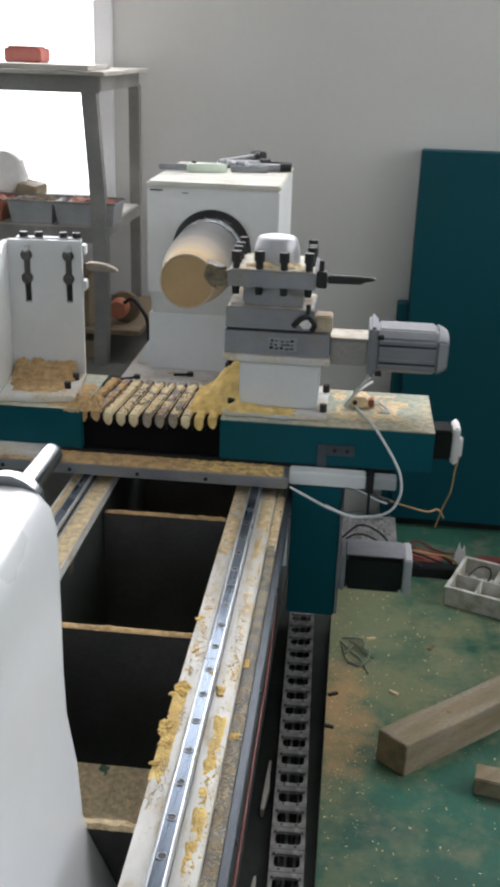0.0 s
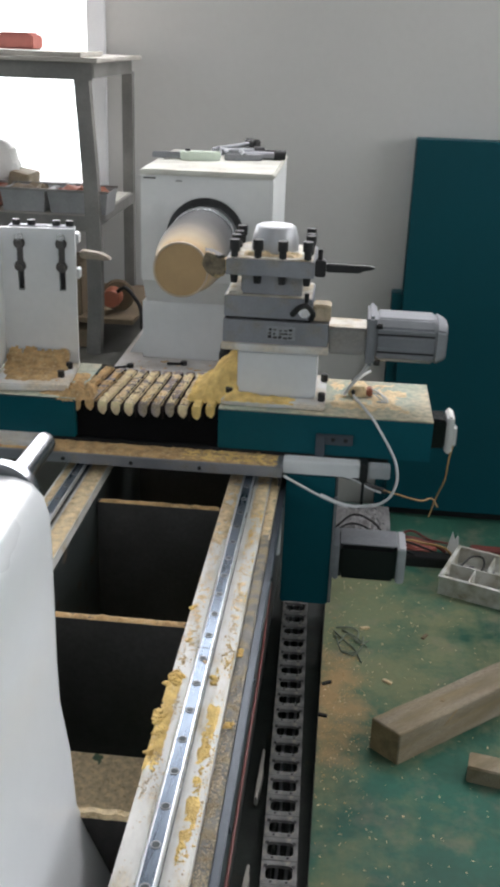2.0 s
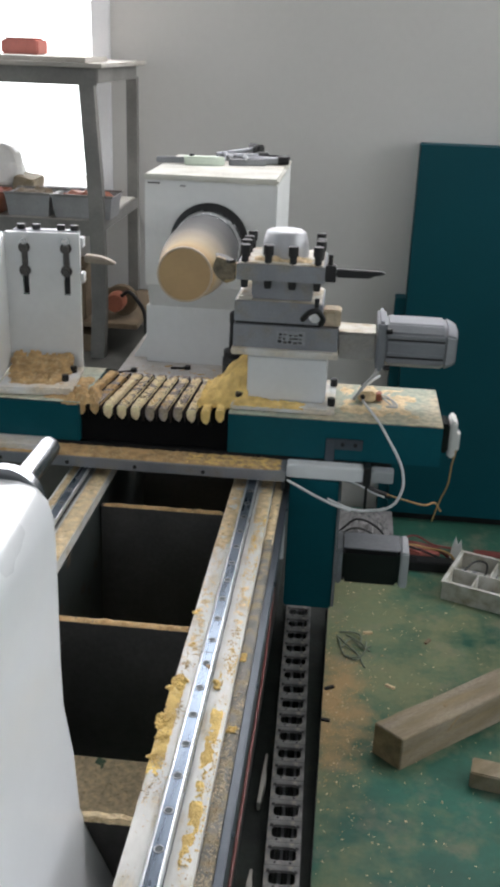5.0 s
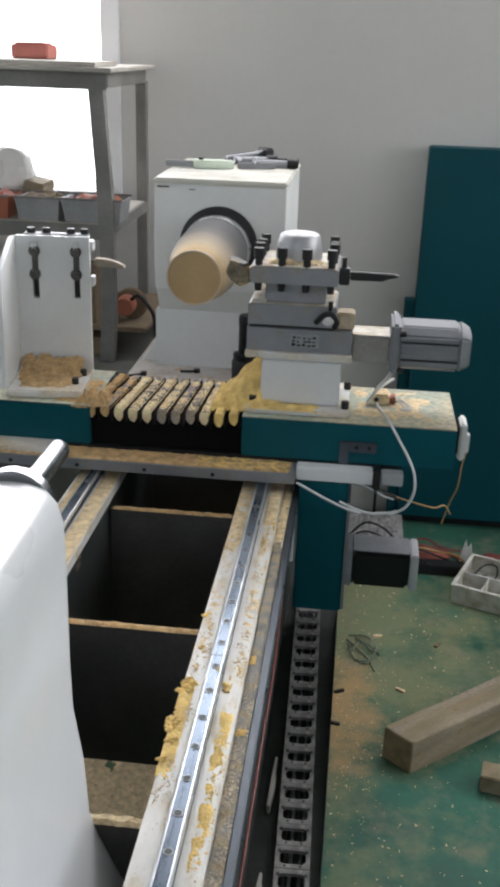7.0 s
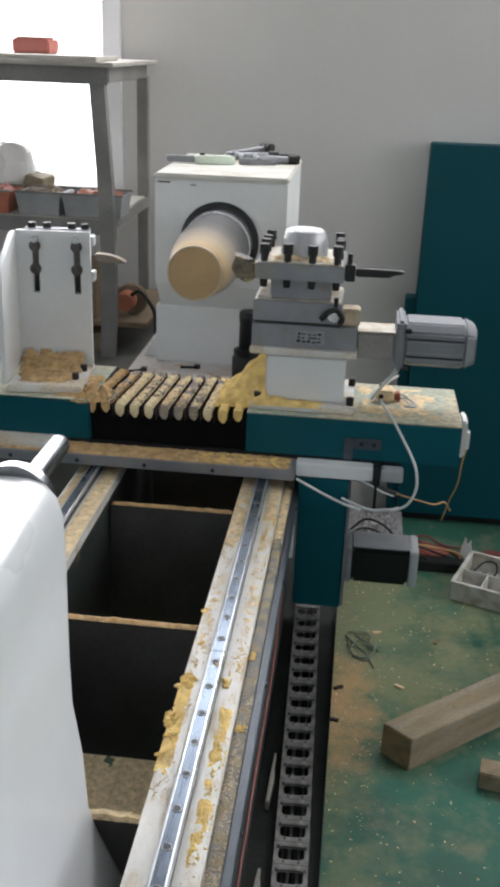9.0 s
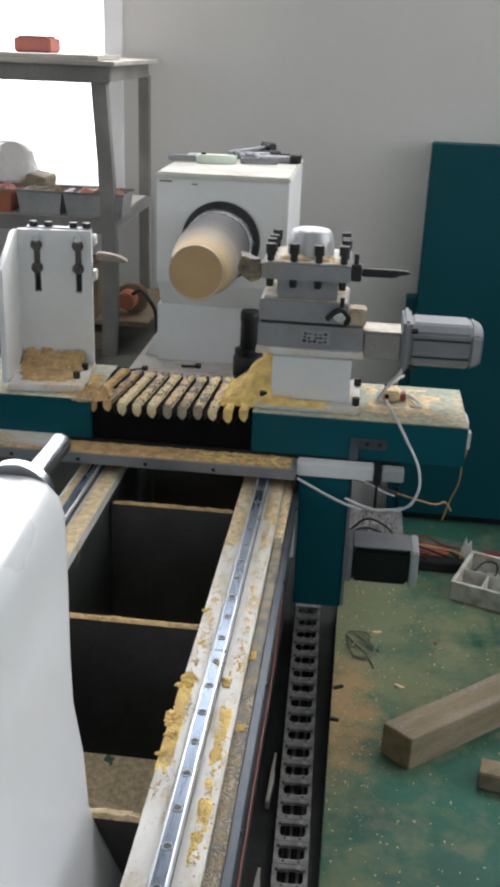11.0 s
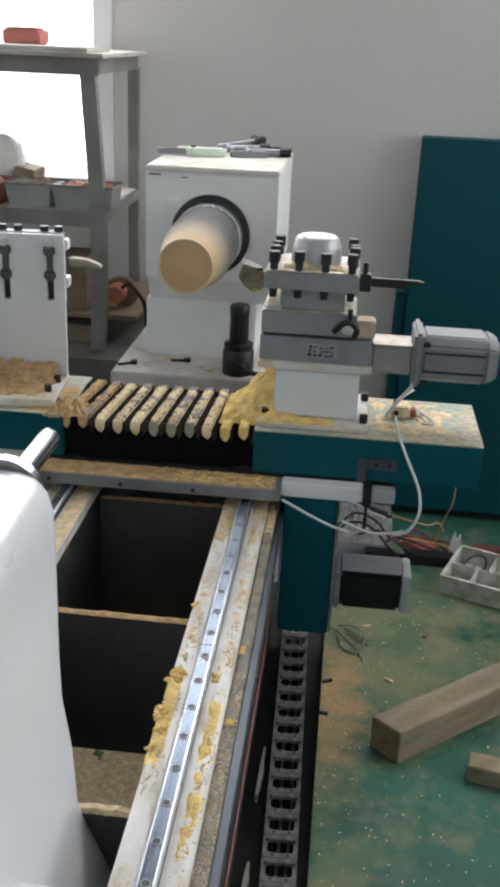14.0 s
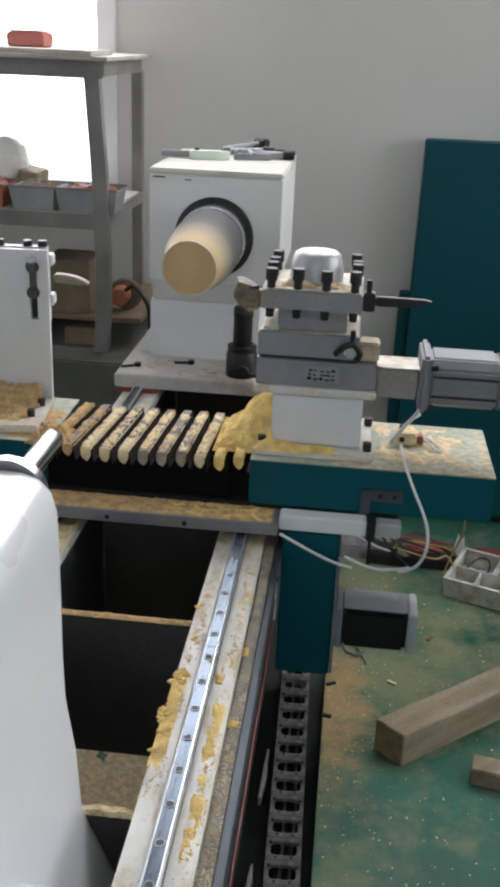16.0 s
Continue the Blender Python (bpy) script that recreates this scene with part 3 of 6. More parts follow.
def make_bed():
    bed = thing("lathe_bed", (-0.34, 1.5, 0), "dark welded lathe bed with white dusty rail beams", "machine bed")
    y0, y1 = 0.30, 2.95
    for side, xa, xb in (("r", -0.2075, -0.122), ("l", -0.559, -0.469)):
        part("rail_beam", box(BM(), xa, xb, y0, y1, BEAM_Z - 0.026, BEAM_Z, 0.003), BEAM, bed, "off-white beam top dusted with sawdust")
        part("side_beam", box(BM(), xa + 0.004, xb - 0.002, y0, y1, 0.30, BEAM_Z - 0.0265, 0.004), BEAM_SIDE, bed)
    linear_rail(bed, RAIL_R, y0, y1)
    linear_rail(bed, RAIL_L, y0, y1)
    part("outer_ledge", box(BM(), -0.1215, -0.103, y0, y1, BEAM_Z - 0.034, BEAM_Z - 0.012, 0.003), DUSTY_GREY, bed, "grey ledge covered in wood chips")
    part("gear_rack", box(BM(), -0.1025, -0.091, y0, y1, BEAM_Z - 0.055, BEAM_Z - 0.018, 0.002), STEEL_BLUE, bed, "blue-grey steel rack strip")
    for k in range(6):
        bm = rod(BM(), (-0.0915, 0.62 + 0.3 * k, BEAM_Z - 0.03), (-0.0885, 0.62 + 0.3 * k, BEAM_Z - 0.03), 0.004, sides=10)
        part("rack_screw", bm, STEEL, bed)
    part("side_plate", box(BM(), -0.1215, -0.112, y0, y1, 0.12, BEAM_Z - 0.036, 0.003), BEAM_SIDE, bed)
    for y in (0.922, 1.352, 1.783, 2.2, 2.62):
        cross = part("cross_member", box(BM(), -0.468, -0.2045, y, y + 0.014, 0.462, 0.736, 0.003), BED_DARK, bed, "black cross plate")
        if y < 2.0:
            part("sawdust", heap(BM(), -0.467, -0.2085, y - 0.001, y + 0.015, 0.7355, 0.006 if y < 1.0 else 0.004, 0.004, 0.6, 50, y, 0.15), SAWDUST_PALE if y < 1.0 else SAWDUST_TAN, cross, "sawdust along the plate edge")
    for x in (-0.50, -0.18):
        for y in (0.45, 2.75):
            part("leg", box(BM(), x - 0.04, x + 0.04, y - 0.05, y + 0.05, 0.0, 0.30, 0.004), BEAM_SIDE, bed)
    # cable tray with its drag chain
    tray = part("cable_tray", prism(BM(), [(-0.112, 0.372), (0.010, 0.372), (0.010, 0.402), (0.0085, 0.402), (0.0085, 0.3735), (-0.112, 0.3735)], "y", y0, y1), TRAY_BLACK, bed, "black sheet-metal cable tray", smooth=0)
    for y in (0.5, 1.5, 2.5):
        part("tray_bracket", box(BM(), -0.112, 0.006, y, y + 0.03, 0.355, 0.3715, 0.001), BLACK, bed)
    bm = cord(BM(), [(-0.086, 0.3, 0.725), (-0.086, 0.8, 0.722), (-0.087, 1.1, 0.718), (-0.0885, 1.3, 0.70), (-0.095, 1.5, 0.66), (-0.104, 1.8, 0.62)], 0.0022)
    part("cable", bm, CABLE_RED, bed, "thin red cable along the bed side")
    bm = cord(BM(), [(-0.1035, 0.3, 0.69), (-0.1035, 1.2, 0.685), (-0.1035, 2.4, 0.69)], 0.004)
    part("cable", bm, BLACK, bed)
    part("rail_joint", box(BM(), RAIL_R - 0.0112, RAIL_R + 0.0112, 1.2235, 1.2255, RAIL_Z - 0.004, RAIL_Z + 0.0003, 0.0002), BLACK, bed)
    part("sawdust", lumps(BM(), RAIL_R + 0.002, 1.19, RAIL_Z, 0.006, 0.0028, 9, 77, 0.7), SAWDUST_TAN, bed)
    for xa, xb, ya, yb, seed, cover in ((-0.147, -0.1245, 0.76, 1.2, 14, 0.24), (-0.143, -0.125, 1.28, 1.5, 15, 0.12), (-0.2065, -0.182, 1.19, 1.5, 16, 0.08), (-0.2090, -0.187, 0.96, 1.2, 17, 0.62)):
        part("sawdust", heap(BM(), xa, xb, ya, yb, BEAM_Z - 0.0002, 0.0022, 0.0022, cover - 0.04, 34 if seed == 14 else 80, seed, 0.5), SAWDUST if seed in (14, 17) else SAWDUST_PALE, bed, "smeared yellow sawdust")
    # loose dust on the beams
    for xa, xb, ya, yb, seed, cover, tall in ((-0.2068, -0.178, 1.55, 2.3, 1, 0.36, 0.002), (-0.149, -0.123, 1.66, 2.3, 2, 0.5, 0.002), (-0.503, -0.470, 0.7, 2.3, 3, 0.6, 0.002), (-0.555, -0.531, 0.7, 2.3, 4, 0.4, 0.002), (-0.121, -0.104, 1.62, 2.3, 9, 0.5, 0.002)):
        z = BEAM_Z if seed < 8 else BEAM_Z - 0.012
        part("sawdust", heap(BM(), xa, xb, ya, yb, z - 0.0002, tall, 0.0035, cover, 60, seed, 0.2), SAWDUST_PALE, bed, "thin film of sawdust")
    for x, y, reach, size, count in ((-0.199, 1.170, 0.011, 0.007, 16), (-0.204, 1.078, 0.006, 0.0065, 14), (-0.203, 1.045, 0.006, 0.006, 14), (-0.145, 1.172, 0.005, 0.005, 8), (-0.204, 1.012, 0.004, 0.005, 8), (-0.113, 1.09, 0.004, 0.005, 7),
                                     (-0.113, 1.26, 0.005, 0.006, 8), (-0.203, 1.36, 0.003, 0.004, 6), (-0.197, 1.27, 0.004, 0.003, 6)):
        z = BEAM_Z if x < -0.121 else BEAM_Z - 0.012
        part("sawdust", lumps(BM(), x, y, z, reach, size, count, int(y * 1000), 1.9), SAWDUST, bed, "yellow clump of damp sawdust")

    def drift(xa, xb, z, ya=0.7, yb=1.75, n=34, seed=0):
        rng = random.Random(seed)
        spots = [(rng.uniform(xa, xb), rng.uniform(ya, yb), rng.uniform(0.004, 0.016)) for _ in range(n)]

        def place(g):
            x, y, r = g.choice(spots)
            return (min(xb, max(xa, g.gauss(x, r * 0.4))), g.gauss(y, r * 1.6), z + 0.0005)
        return place
    part("sawdust", crumbs(BM(), 1300, drift(-0.206, -0.178, BEAM_Z, seed=1), 0.0013, 21), SAWDUST_PALE, bed, smooth=0)
    part("sawdust", crumbs(BM(), 1100, drift(-0.143, -0.1235, BEAM_Z, n=34, seed=2), 0.0014, 22), SAWDUST, bed, smooth=0)
    part("sawdust", crumbs(BM(), 1200, drift(-0.1205, -0.104, BEAM_Z - 0.012, 0.6, 1.2, 50, seed=3), 0.0015, 23), CAKED, bed, smooth=0)
    part("sawdust", crumbs(BM(), 160, lambda g: (g.choice((g.uniform(-0.206, -0.178), g.uniform(-0.15, -0.124))), g.uniform(0.75, 1.85), BEAM_Z), 0.0013, 4), SAWDUST_TAN, bed, smooth=0)
    # pale scrap caught beside the chain
    for y, long in ((1.43, 0.065), (1.185, 0.03)):
        bm = prism(BM(), [(-0.093, y - long), (-0.087, y - long - 0.004), (-0.0835, y - long * 0.4), (-0.082, y), (-0.085, y + long * 0.5), (-0.0845, y + long), (-0.0885, y + long), (-0.091, y + long * 0.2)], "z", 0.374, 0.392, 0.0015)
        part("scrap", bm, SHELF_TOP, bed, "dull pale scrap beside the chain")
    return bed


BED = make_bed()


def drag_chain():
    chain = thing("drag_chain", (-0.05, 1.4, 0.374), "dusty plastic drag chain lying in a black tray", "cable chain")
    turn = Matrix.Translation((-0.048, 1.6, 0)) @ pose(0, 0, 0, 0, 0, 1.55)
    pitch, w, z0, z1 = 0.0497, 0.0285, 0.3745, 0.399
    half, a, b, r = 0.0243, 0.0215, 0.0145, 0.0075
    # flat link top round an oblong hole with rounded corners
    bm = BM()
    inner, outer = [], []
    for cx, cy, start in ((a - r, b - r, 0), (r - a, b - r, 90), (r - a, r - b, 180), (a - r, r - b, 270)):
        for k in range(5):
            ang = radians(start + 22.5 * k)
            p = Vector((cx + r * math.cos(ang), cy + r * math.sin(ang)))
            q = Vector((math.copysign(w, p.x), math.copysign(half, p.y)))
            if k < 2:
                q = Vector((math.copysign(w, p.x), p.y)) if start in (0, 180) else Vector((p.x, math.copysign(half, p.y)))
            elif k > 2:
                q = Vector((p.x, math.copysign(half, p.y))) if start in (0, 180) else Vector((math.copysign(w, p.x), p.y))
            inner.append(p), outer.append(q)
    rings = []
    for line, z in ((outer, z1 - 0.004), (outer, z1), (inner, z1), (inner, z1 - 0.006)):
        rings.append([bm.verts.new((p.x, p.y, z)) for p in line])
    n = len(inner)
    for p, q in zip(rings, rings[1:]):
        for k in range(n):
            bm.faces.new((p[k], p[(k + 1) % n], q[(k + 1) % n], q[k]))
    bmesh.ops.recalc_face_normals(bm, faces=bm.faces)
    meshes = [("link_plate", mesh_of("link_plate", bm, CHAIN))]
    for s in (-1, 1):
        x = s * (w - 0.003)
        meshes.append(("link_side", mesh_of("link_side", box(BM(), x - 0.003, x + 0.003, -half, half, z0, z1 - 0.0045, 0.001), CHAIN)))
        meshes.append(("rivet", mesh_of("rivet", rod(BM(), (s * 0.0222, 0.0122, z1 - 0.001), (s * 0.0222, 0.0122, z1 + 0.0006), 0.0034, sides=10), BLACK)))
        meshes.append(("rivet", mesh_of("rivet", rod(BM(), (s * 0.0125, -0.0192, z1 - 0.001), (s * 0.0125, -0.0192, z1 + 0.0005), 0.0024, sides=8), BLACK)))
    base = Matrix.Translation(-Vector(chain.location)) @ turn
    for k in range(36):
        for name, me in meshes:
            ob = new(name, me)
            ob.parent = chain
            ob.matrix_local = base @ Matrix.Translation((0, -1.2 + k * pitch, 0))
    for x, material in ((-0.014, BLACK), (-0.005, GREY_METAL), (0.006, BLACK), (0.013, GREY_METAL)):
        bm = cord(BM(), [(x + 0.003 * math.sin(j * 2.1 + x * 300), -1.2 + j * 0.12, 0.380) for j in range(15)], 0.003, 6, 3)
        bmesh.ops.transform(bm, matrix=turn, verts=bm.verts)
        part("cable", bm, material, chain)


drag_chain()


def make_headstock():
    head = thing("headstock", (-0.35, 2.6, BEAM_Z), "white boxy lathe headstock on a worn base plate", "headstock")
    plate = part("base_plate", box(BM(), -0.578, -0.10, 2.335, 2.95, 0.782, 0.817, 0.003), PLATE_WHITE, head, "worn dusty cream base plate")
    bm = BM()
    box(bm, -0.575, -0.470, 2.34, 2.95, BEAM_Z, 0.7815, 0.001)
    box(bm, -0.211, -0.131, 2.34, 2.95, RAIL_Z + 0.001 - 0.018, 0.7815, 0.001)
    part("shim", bm, PRIMER, head, "red primed shim")
    part("housing", box(BM(), -0.514, -0.185, 2.462, 2.93, 1.036, 1.298, 0.0025), HEAD_WHITE, head)
    lid = part("lid", box(BM(), -0.516, -0.183, 2.458, 2.934, 1.2985, 1.312, 0.004), LID_WHITE, head)
    part("screw_slot", box(BM(), -0.505, -0.475, 2.455, 2.459, 1.290, 1.293, 0.0005), BLACK, head)
    part("screw_slot", box(BM(), -0.425, -0.41, 2.455, 2.459, 1.286, 1.288, 0.0005), BLACK, head)
    part("chamfer", prism(BM(), [(2.466, 1.0355), (2.92, 1.0355), (2.92, 0.971), (2.505, 0.971)], "x", -0.510, -0.20, 0.001), HEAD_WHITE, head)
    part("column", box(BM(), -0.520, -0.232, 2.505, 2.92, 0.8175, 0.9708, 0.0015), HEAD_WHITE, head)
    part("gusset", prism(BM(), [(-0.5205, 0.8175), (-0.563, 0.8175), (-0.5205, 0.885)], "y", 2.54, 2.56), HEAD_WHITE, head)
    bm = turned(BM(), [(0.099, -0.004), (0.099, 0.006), (0.094, 0.010), (0.070, 0.011), (0.068, 0.002), (0.0, 0.002)], Matrix.Translation((AXIS_X, 2.462, AXIS_Z)) @ Matrix.Rotation(radians(90), 4, "X"), 56)
    part("spindle_ring", bm, BLACK, head, "black spindle flange ring")
    # black clamp stud on the base plate
    up = Matrix.Translation((-0.262, 2.40, 0.817))
    part("stud_collar", turned(BM(), [(0, 0), (0.039, 0), (0.040, 0.004), (0.040, 0.058), (0.036, 0.064), (0.037, 0.070), (0.037, 0.078), (0.026, 0.082), (0, 0.082)], up, 32), BLACK, head, "black round collar")
    part("stud", turned(BM(), [(0.0235, 0.082), (0.0245, 0.086), (0.0235, 0.150), (0.025, 0.152), (0.025, 0.172), (0.022, 0.177), (0, 0.177)], up, 28), BLACK, head)
    part("stud_screw", rod(BM(), (-0.255, 2.37, 0.840), (-0.255, 2.345, 0.840), 0.015), BLACK, head)
    for x, y, a in ((-0.415, 2.455, 10), (-0.545, 2.40, 30)):
        m = Matrix.Translation((x, y, 0.817)) @ pose(0, 0, 0, 0, 0, a)
        bm = box(BM(), -0.03, 0.012, -0.004, 0.004, 0.001, 0.006, 0.001, m)
        rod(bm, m @ Vector((0.014, 0, 0.0)), m @ Vector((0.014, 0, 0.010)), 0.009, sides=6)
        part("clamp_bolt", bm, BLACK, head)
    part("sawdust", heap(BM(), -0.57, -0.28, 2.345, 2.5, 0.8168, 0.0025, 0.004, -0.2, 50, 4.4), SAWDUST_TAN, head)
    part("clamp_bar", cord(BM(), [(-0.255, 2.352, 0.838), (-0.225, 2.349, 0.834), (-0.185, 2.349, 0.829)], 0.0065), BLACK, head)


make_headstock()


def top_tools():
    z = 1.312
    def lying(x, y, a, z=z):
        return Matrix.Translation((x, y, z)) @ pose(0, 0, 0, 0, 0, a)

    def wrench(x, y, a, length, label, material):
        t = thing("wrench", (x, y, z), label, "wrench", "tools on the headstock")
        m = lying(x, y, a)
        part("shank", box(BM(), -length / 2, length / 2, -0.009, 0.009, 0.0, 0.007, 0.002, m), material, t)
        part("head", prism(BM(), [(length / 2 - 0.004, -0.012), (length / 2 + 0.02, -0.024), (length / 2 + 0.036, -0.014), (length / 2 + 0.016, -0.006),
                                  (length / 2 + 0.016, 0.006), (length / 2 + 0.036, 0.014), (length / 2 + 0.02, 0.024), (length / 2 - 0.004, 0.012)], "z", 0, 0.010, 0.001), material, t)
        t.children[-1].data.transform(Matrix.Translation(-Vector((x, y, z))) @ m @ Matrix.Translation((x, y, z)))
    def chuck_key(x, y, a, label):
        t = thing("chuck_key", (x, y, z), label, "chuck key", "tools on the headstock")
        m = lying(x, y, a)
        part("shaft", rod(BM(), m @ Vector((-0.05, 0, 0.011)), m @ Vector((0.05, 0, 0.011)), 0.010), GREY_METAL, t)
        part("socket", rod(BM(), m @ Vector((0.045, 0, 0.013)), m @ Vector((0.075, 0, 0.013)), 0.0125), BLACK, t)
        part("bar", rod(BM(), m @ Vector((-0.04, -0.055, 0.016)), m @ Vector((-0.04, 0.055, 0.016)), 0.006), GREY_METAL, t)
    grip = thing("clamp_tool", (-0.43, 2.70, z), "pale green plastic clamp lying on the headstock", "clamp", "tools on the headstock")
    m = lying(-0.43, 2.70, 4)
    part("body", prism(BM(), [(-0.02, -0.028), (0.06, -0.020), (0.085, 0.0), (0.06, 0.02), (-0.03, 0.018)], "z", 0, 0.022, 0.003), PALE_GREEN, grip)
    part("arm", box(BM(), -0.10, -0.018, -0.004, 0.012, 0.002, 0.018, 0.003), GREY_METAL, grip)
    part("pivot", rod(BM(), (-0.005, 0.0, 0.022), (-0.005, 0.0, 0.027), 0.007), BLACK, grip)
    for c in grip.children:
        c.data.transform(Matrix.Translation(-Vector((-0.43, 2.70, z))) @ m @ Matrix.Translation(Vector((-0.43, 2.70, z))))
    wrench(-0.46, 2.82, 8, 0.14, "pale steel spanner lying on the headstock", SILVER)
    chuck_key(-0.315, 2.83, 25, "dark steel chuck key with a cross bar")
    chuck_key(-0.255, 2.76, 12, "grey steel chuck key with a cross bar")
    t = thing("hammer", (-0.33, 2.88, z), "small steel hammer lying on the headstock", "hammer", "tools on the headstock")
    m = lying(-0.33, 2.88, 35)
    part("handle", rod(BM(), m @ Vector((-0.07, 0, 0.012)), m @ Vector((0.05, 0, 0.026)), 0.008, 0.007), GREY_METAL, t)
    part("head", box(BM(), 0.045, 0.068, -0.03, 0.03, 0.0, 0.04, 0.004, m), BLACK, t)
    for k, (x, y, a) in enumerate(((-0.29, 2.73, 15), (-0.24, 2.82, -5), (-0.235, 2.87, 8))):
        solo("steel_bar", box(BM(), -0.05, 0.05, -0.008, 0.008, 0.0, 0.016, 0.002, lying(x, y, a)), (GREY_METAL, TOOL_STEEL, BLACK)[k],
             ("grey steel bar on the headstock", "long grey tool bit on the headstock", "black tool bar on the headstock")[k], "tool", "tools on the headstock", at=(x, y, z))


top_tools()

SPIN = Matrix.Translation((AXIS_X, 0, AXIS_Z)) @ Matrix.Rotation(radians(90), 4, "X")   # local z towards the tailstock


def make_spindle():
    chuck = thing("chuck", (AXIS_X, 2.40, AXIS_Z), "bright steel lathe chuck in the headstock", "chuck")
    part("body", turned(BM(), [(0.0, -2.455), (0.083, -2.452), (0.084, -2.44), (0.084, -2.395), (0.0825, -2.389), (0.0, -2.386)], SPIN, 64), CHROME, chuck)
    part("dusty_collar", turned(BM(), [(0.0, -2.3855), (0.0815, -2.3855), (0.0822, -2.36), (0.0822, -2.31), (0.0815, -2.272), (0.0805, -2.25), (0.0785, -2.225), (0.0757, -2.1956), (0.0, -2.1956)], SPIN, 64), COLLAR_DUSTY, chuck, "grey collar filmed with pale dust")
    work = thing("workpiece", (AXIS_X, 2.2, AXIS_Z), "turned pale wooden cylinder spinning in the chuck", "workpiece")
    part("blank", turned(BM(), [(0.0, -2.1955), (0.0756, -2.1955), (0.075, -2.19), (0.070, -2.165), (0.065, -2.14), (0.0622, -2.11), (0.0615, -2.098), (0.0605, -2.093)], SPIN, 72), TURNED_SIDE, work, "tan freshly turned side")
    part("end_face", turned(BM(), [(0.0605, -2.093), (0.058, -2.0905), (0.056, -2.0905), (0.0555, -2.0915), (0.030, -2.0913), (0.0, -2.0913)], SPIN, 72), TURNED, work, "flat tan end grain face")
    part("face_rim", turned(BM(), [(0.0608, -2.0935), (0.0602, -2.0892), (0.0568, -2.0889), (0.056, -2.0904)], SPIN, 72), TURNED_PALE, work, "pale raised rim")
    return chuck, work


CHUCK, WORK = make_spindle()


def make_tailstock():
    tail = thing("tailstock", (AXIS_X, 0.6, BEAM_Z), "glossy white cast tailstock with a steel quill", "tailstock")
    bm = BM()
    half = [(0.0, 1.183), (0.020, 1.182), (0.038, 1.176), (0.050, 1.162), (0.056, 1.140), (0.057, 1.10), (0.0562, 0.96), (0.0575, 0.90), (0.0675, 0.83), (0.0722, 0.75), (0.0845, 0.715), (0.103, 0.672), (0.1215, 0.628), (0.128, 0.60)]
    outline = half + [(-x, z) for x, z in half[::-1][:-1]]
    rows = ((0.930, 0.965, -0.004), (0.926, 0.99, -0.001), (0.915, 1.0, 0.0), (0.80, 1.04, 0.0), (0.62, 1.10, 0.0), (0.40, 1.14, 0.0))
    rings = []
    for y, grow, drop in rows:
        rings.append([bm.verts.new((AXIS_X + x * grow, y, z + drop)) for x, z in outline])
    for p, q in zip(rings, rings[1:]):
        for k in range(len(p)):
            j = (k + 1) % len(p)
            bm.faces.new((p[k], p[j], q[j], q[k]))
    bm.faces.new(rings[0]), bm.faces.new(rings[-1][::-1])
    bmesh.ops.recalc_face_normals(bm, faces=bm.faces)
    part("body", bm, WHITE_BODY, tail, smooth=50)
    part("foot", box(BM(), -0.56, -0.13, 0.40, 0.72, RAIL_Z + 0.004, RAIL_Z + 0.05, 0.006), WHITE_BODY, tail)
    bm = BM()
    box(bm, -0.550, -0.484, 0.42, 0.70, BEAM_Z + 0.001, RAIL_Z + 0.0035, 0.001)
    box(bm, -0.197, -0.131, 0.42, 0.70, BEAM_Z + 0.001, RAIL_Z + 0.0035, 0.001)
    part("bearing_block", bm, GREY_METAL, tail)
    part("collar", turned(BM(), [(0, -0.929), (0.042, -0.931), (0.042, -0.945), (0.036, -0.952), (0.022, -0.953)], Matrix.Translation((AXIS_X, 0, AXIS_Z)) @ Matrix.Rotation(radians(-90), 4, "X") @ Matrix.Diagonal((1, 1, -1, 1)), 40), QUILL, tail, "grey quill collar")
    part("quill", turned(BM(), [(0.0, -0.94), (0.0138, -0.94), (0.0138, -1.09), (0.0128, -1.097), (0.010, -1.099), (0.009, -1.085), (0, -1.085)], Matrix.Translation((AXIS_X, 0, AXIS_Z)) @ Matrix.Rotation(radians(-90), 4, "X") @ Matrix.Diagonal((1, 1, -1, 1)), 32), QUILL, tail, "bright steel quill")


make_tailstock()

# ---- the carriage, which travels along the bed ----
CAR_BASE = (-0.34, 1.95, RAIL_Z)


def motor(parent, x0, x1, y0, y1, z0, z1, cap):
    """A square stepper motor lying along x: grey front flange, black body, grey end cap."""
    m = part("motor", box(BM(), x0 + 0.012, x1 - cap, y0, y1, z0, z1, 0.007), BLACK_MOTOR, parent, "black square stepper motor")
    part("front_flange", box(BM(), x0, x0 + 0.0115, y0 - 0.002, y1 + 0.002, z0 - 0.002, z1 + 0.002, 0.003), GREY_METAL, m)
    part("end_cap", box(BM(), x1 - cap + 0.0005, x1, y0 - 0.001, y1 + 0.001, z0 - 0.001, z1 + 0.001, 0.003), SILVER, m)
    for y in (y0 + 0.008, y1 - 0.008):
        for z in (z0 + 0.008, z1 - 0.008):
            part("flange_bolt", rod(BM(), (x0 - 0.001, y, z), (x0 + 0.018, y, z), 0.004, sides=10), BLACK, m)
    # added grey sheet: the reflection seen on the black motor's top
    part("top_plate", box(BM(), x0 + 0.013, x1 - cap - 0.0005, y0 + 0.007, y1 - 0.004, z1, z1 + 0.002, 0.0005), GREY_METAL, m, "grey reflection on the motor top, as a thin sheet")
    return m


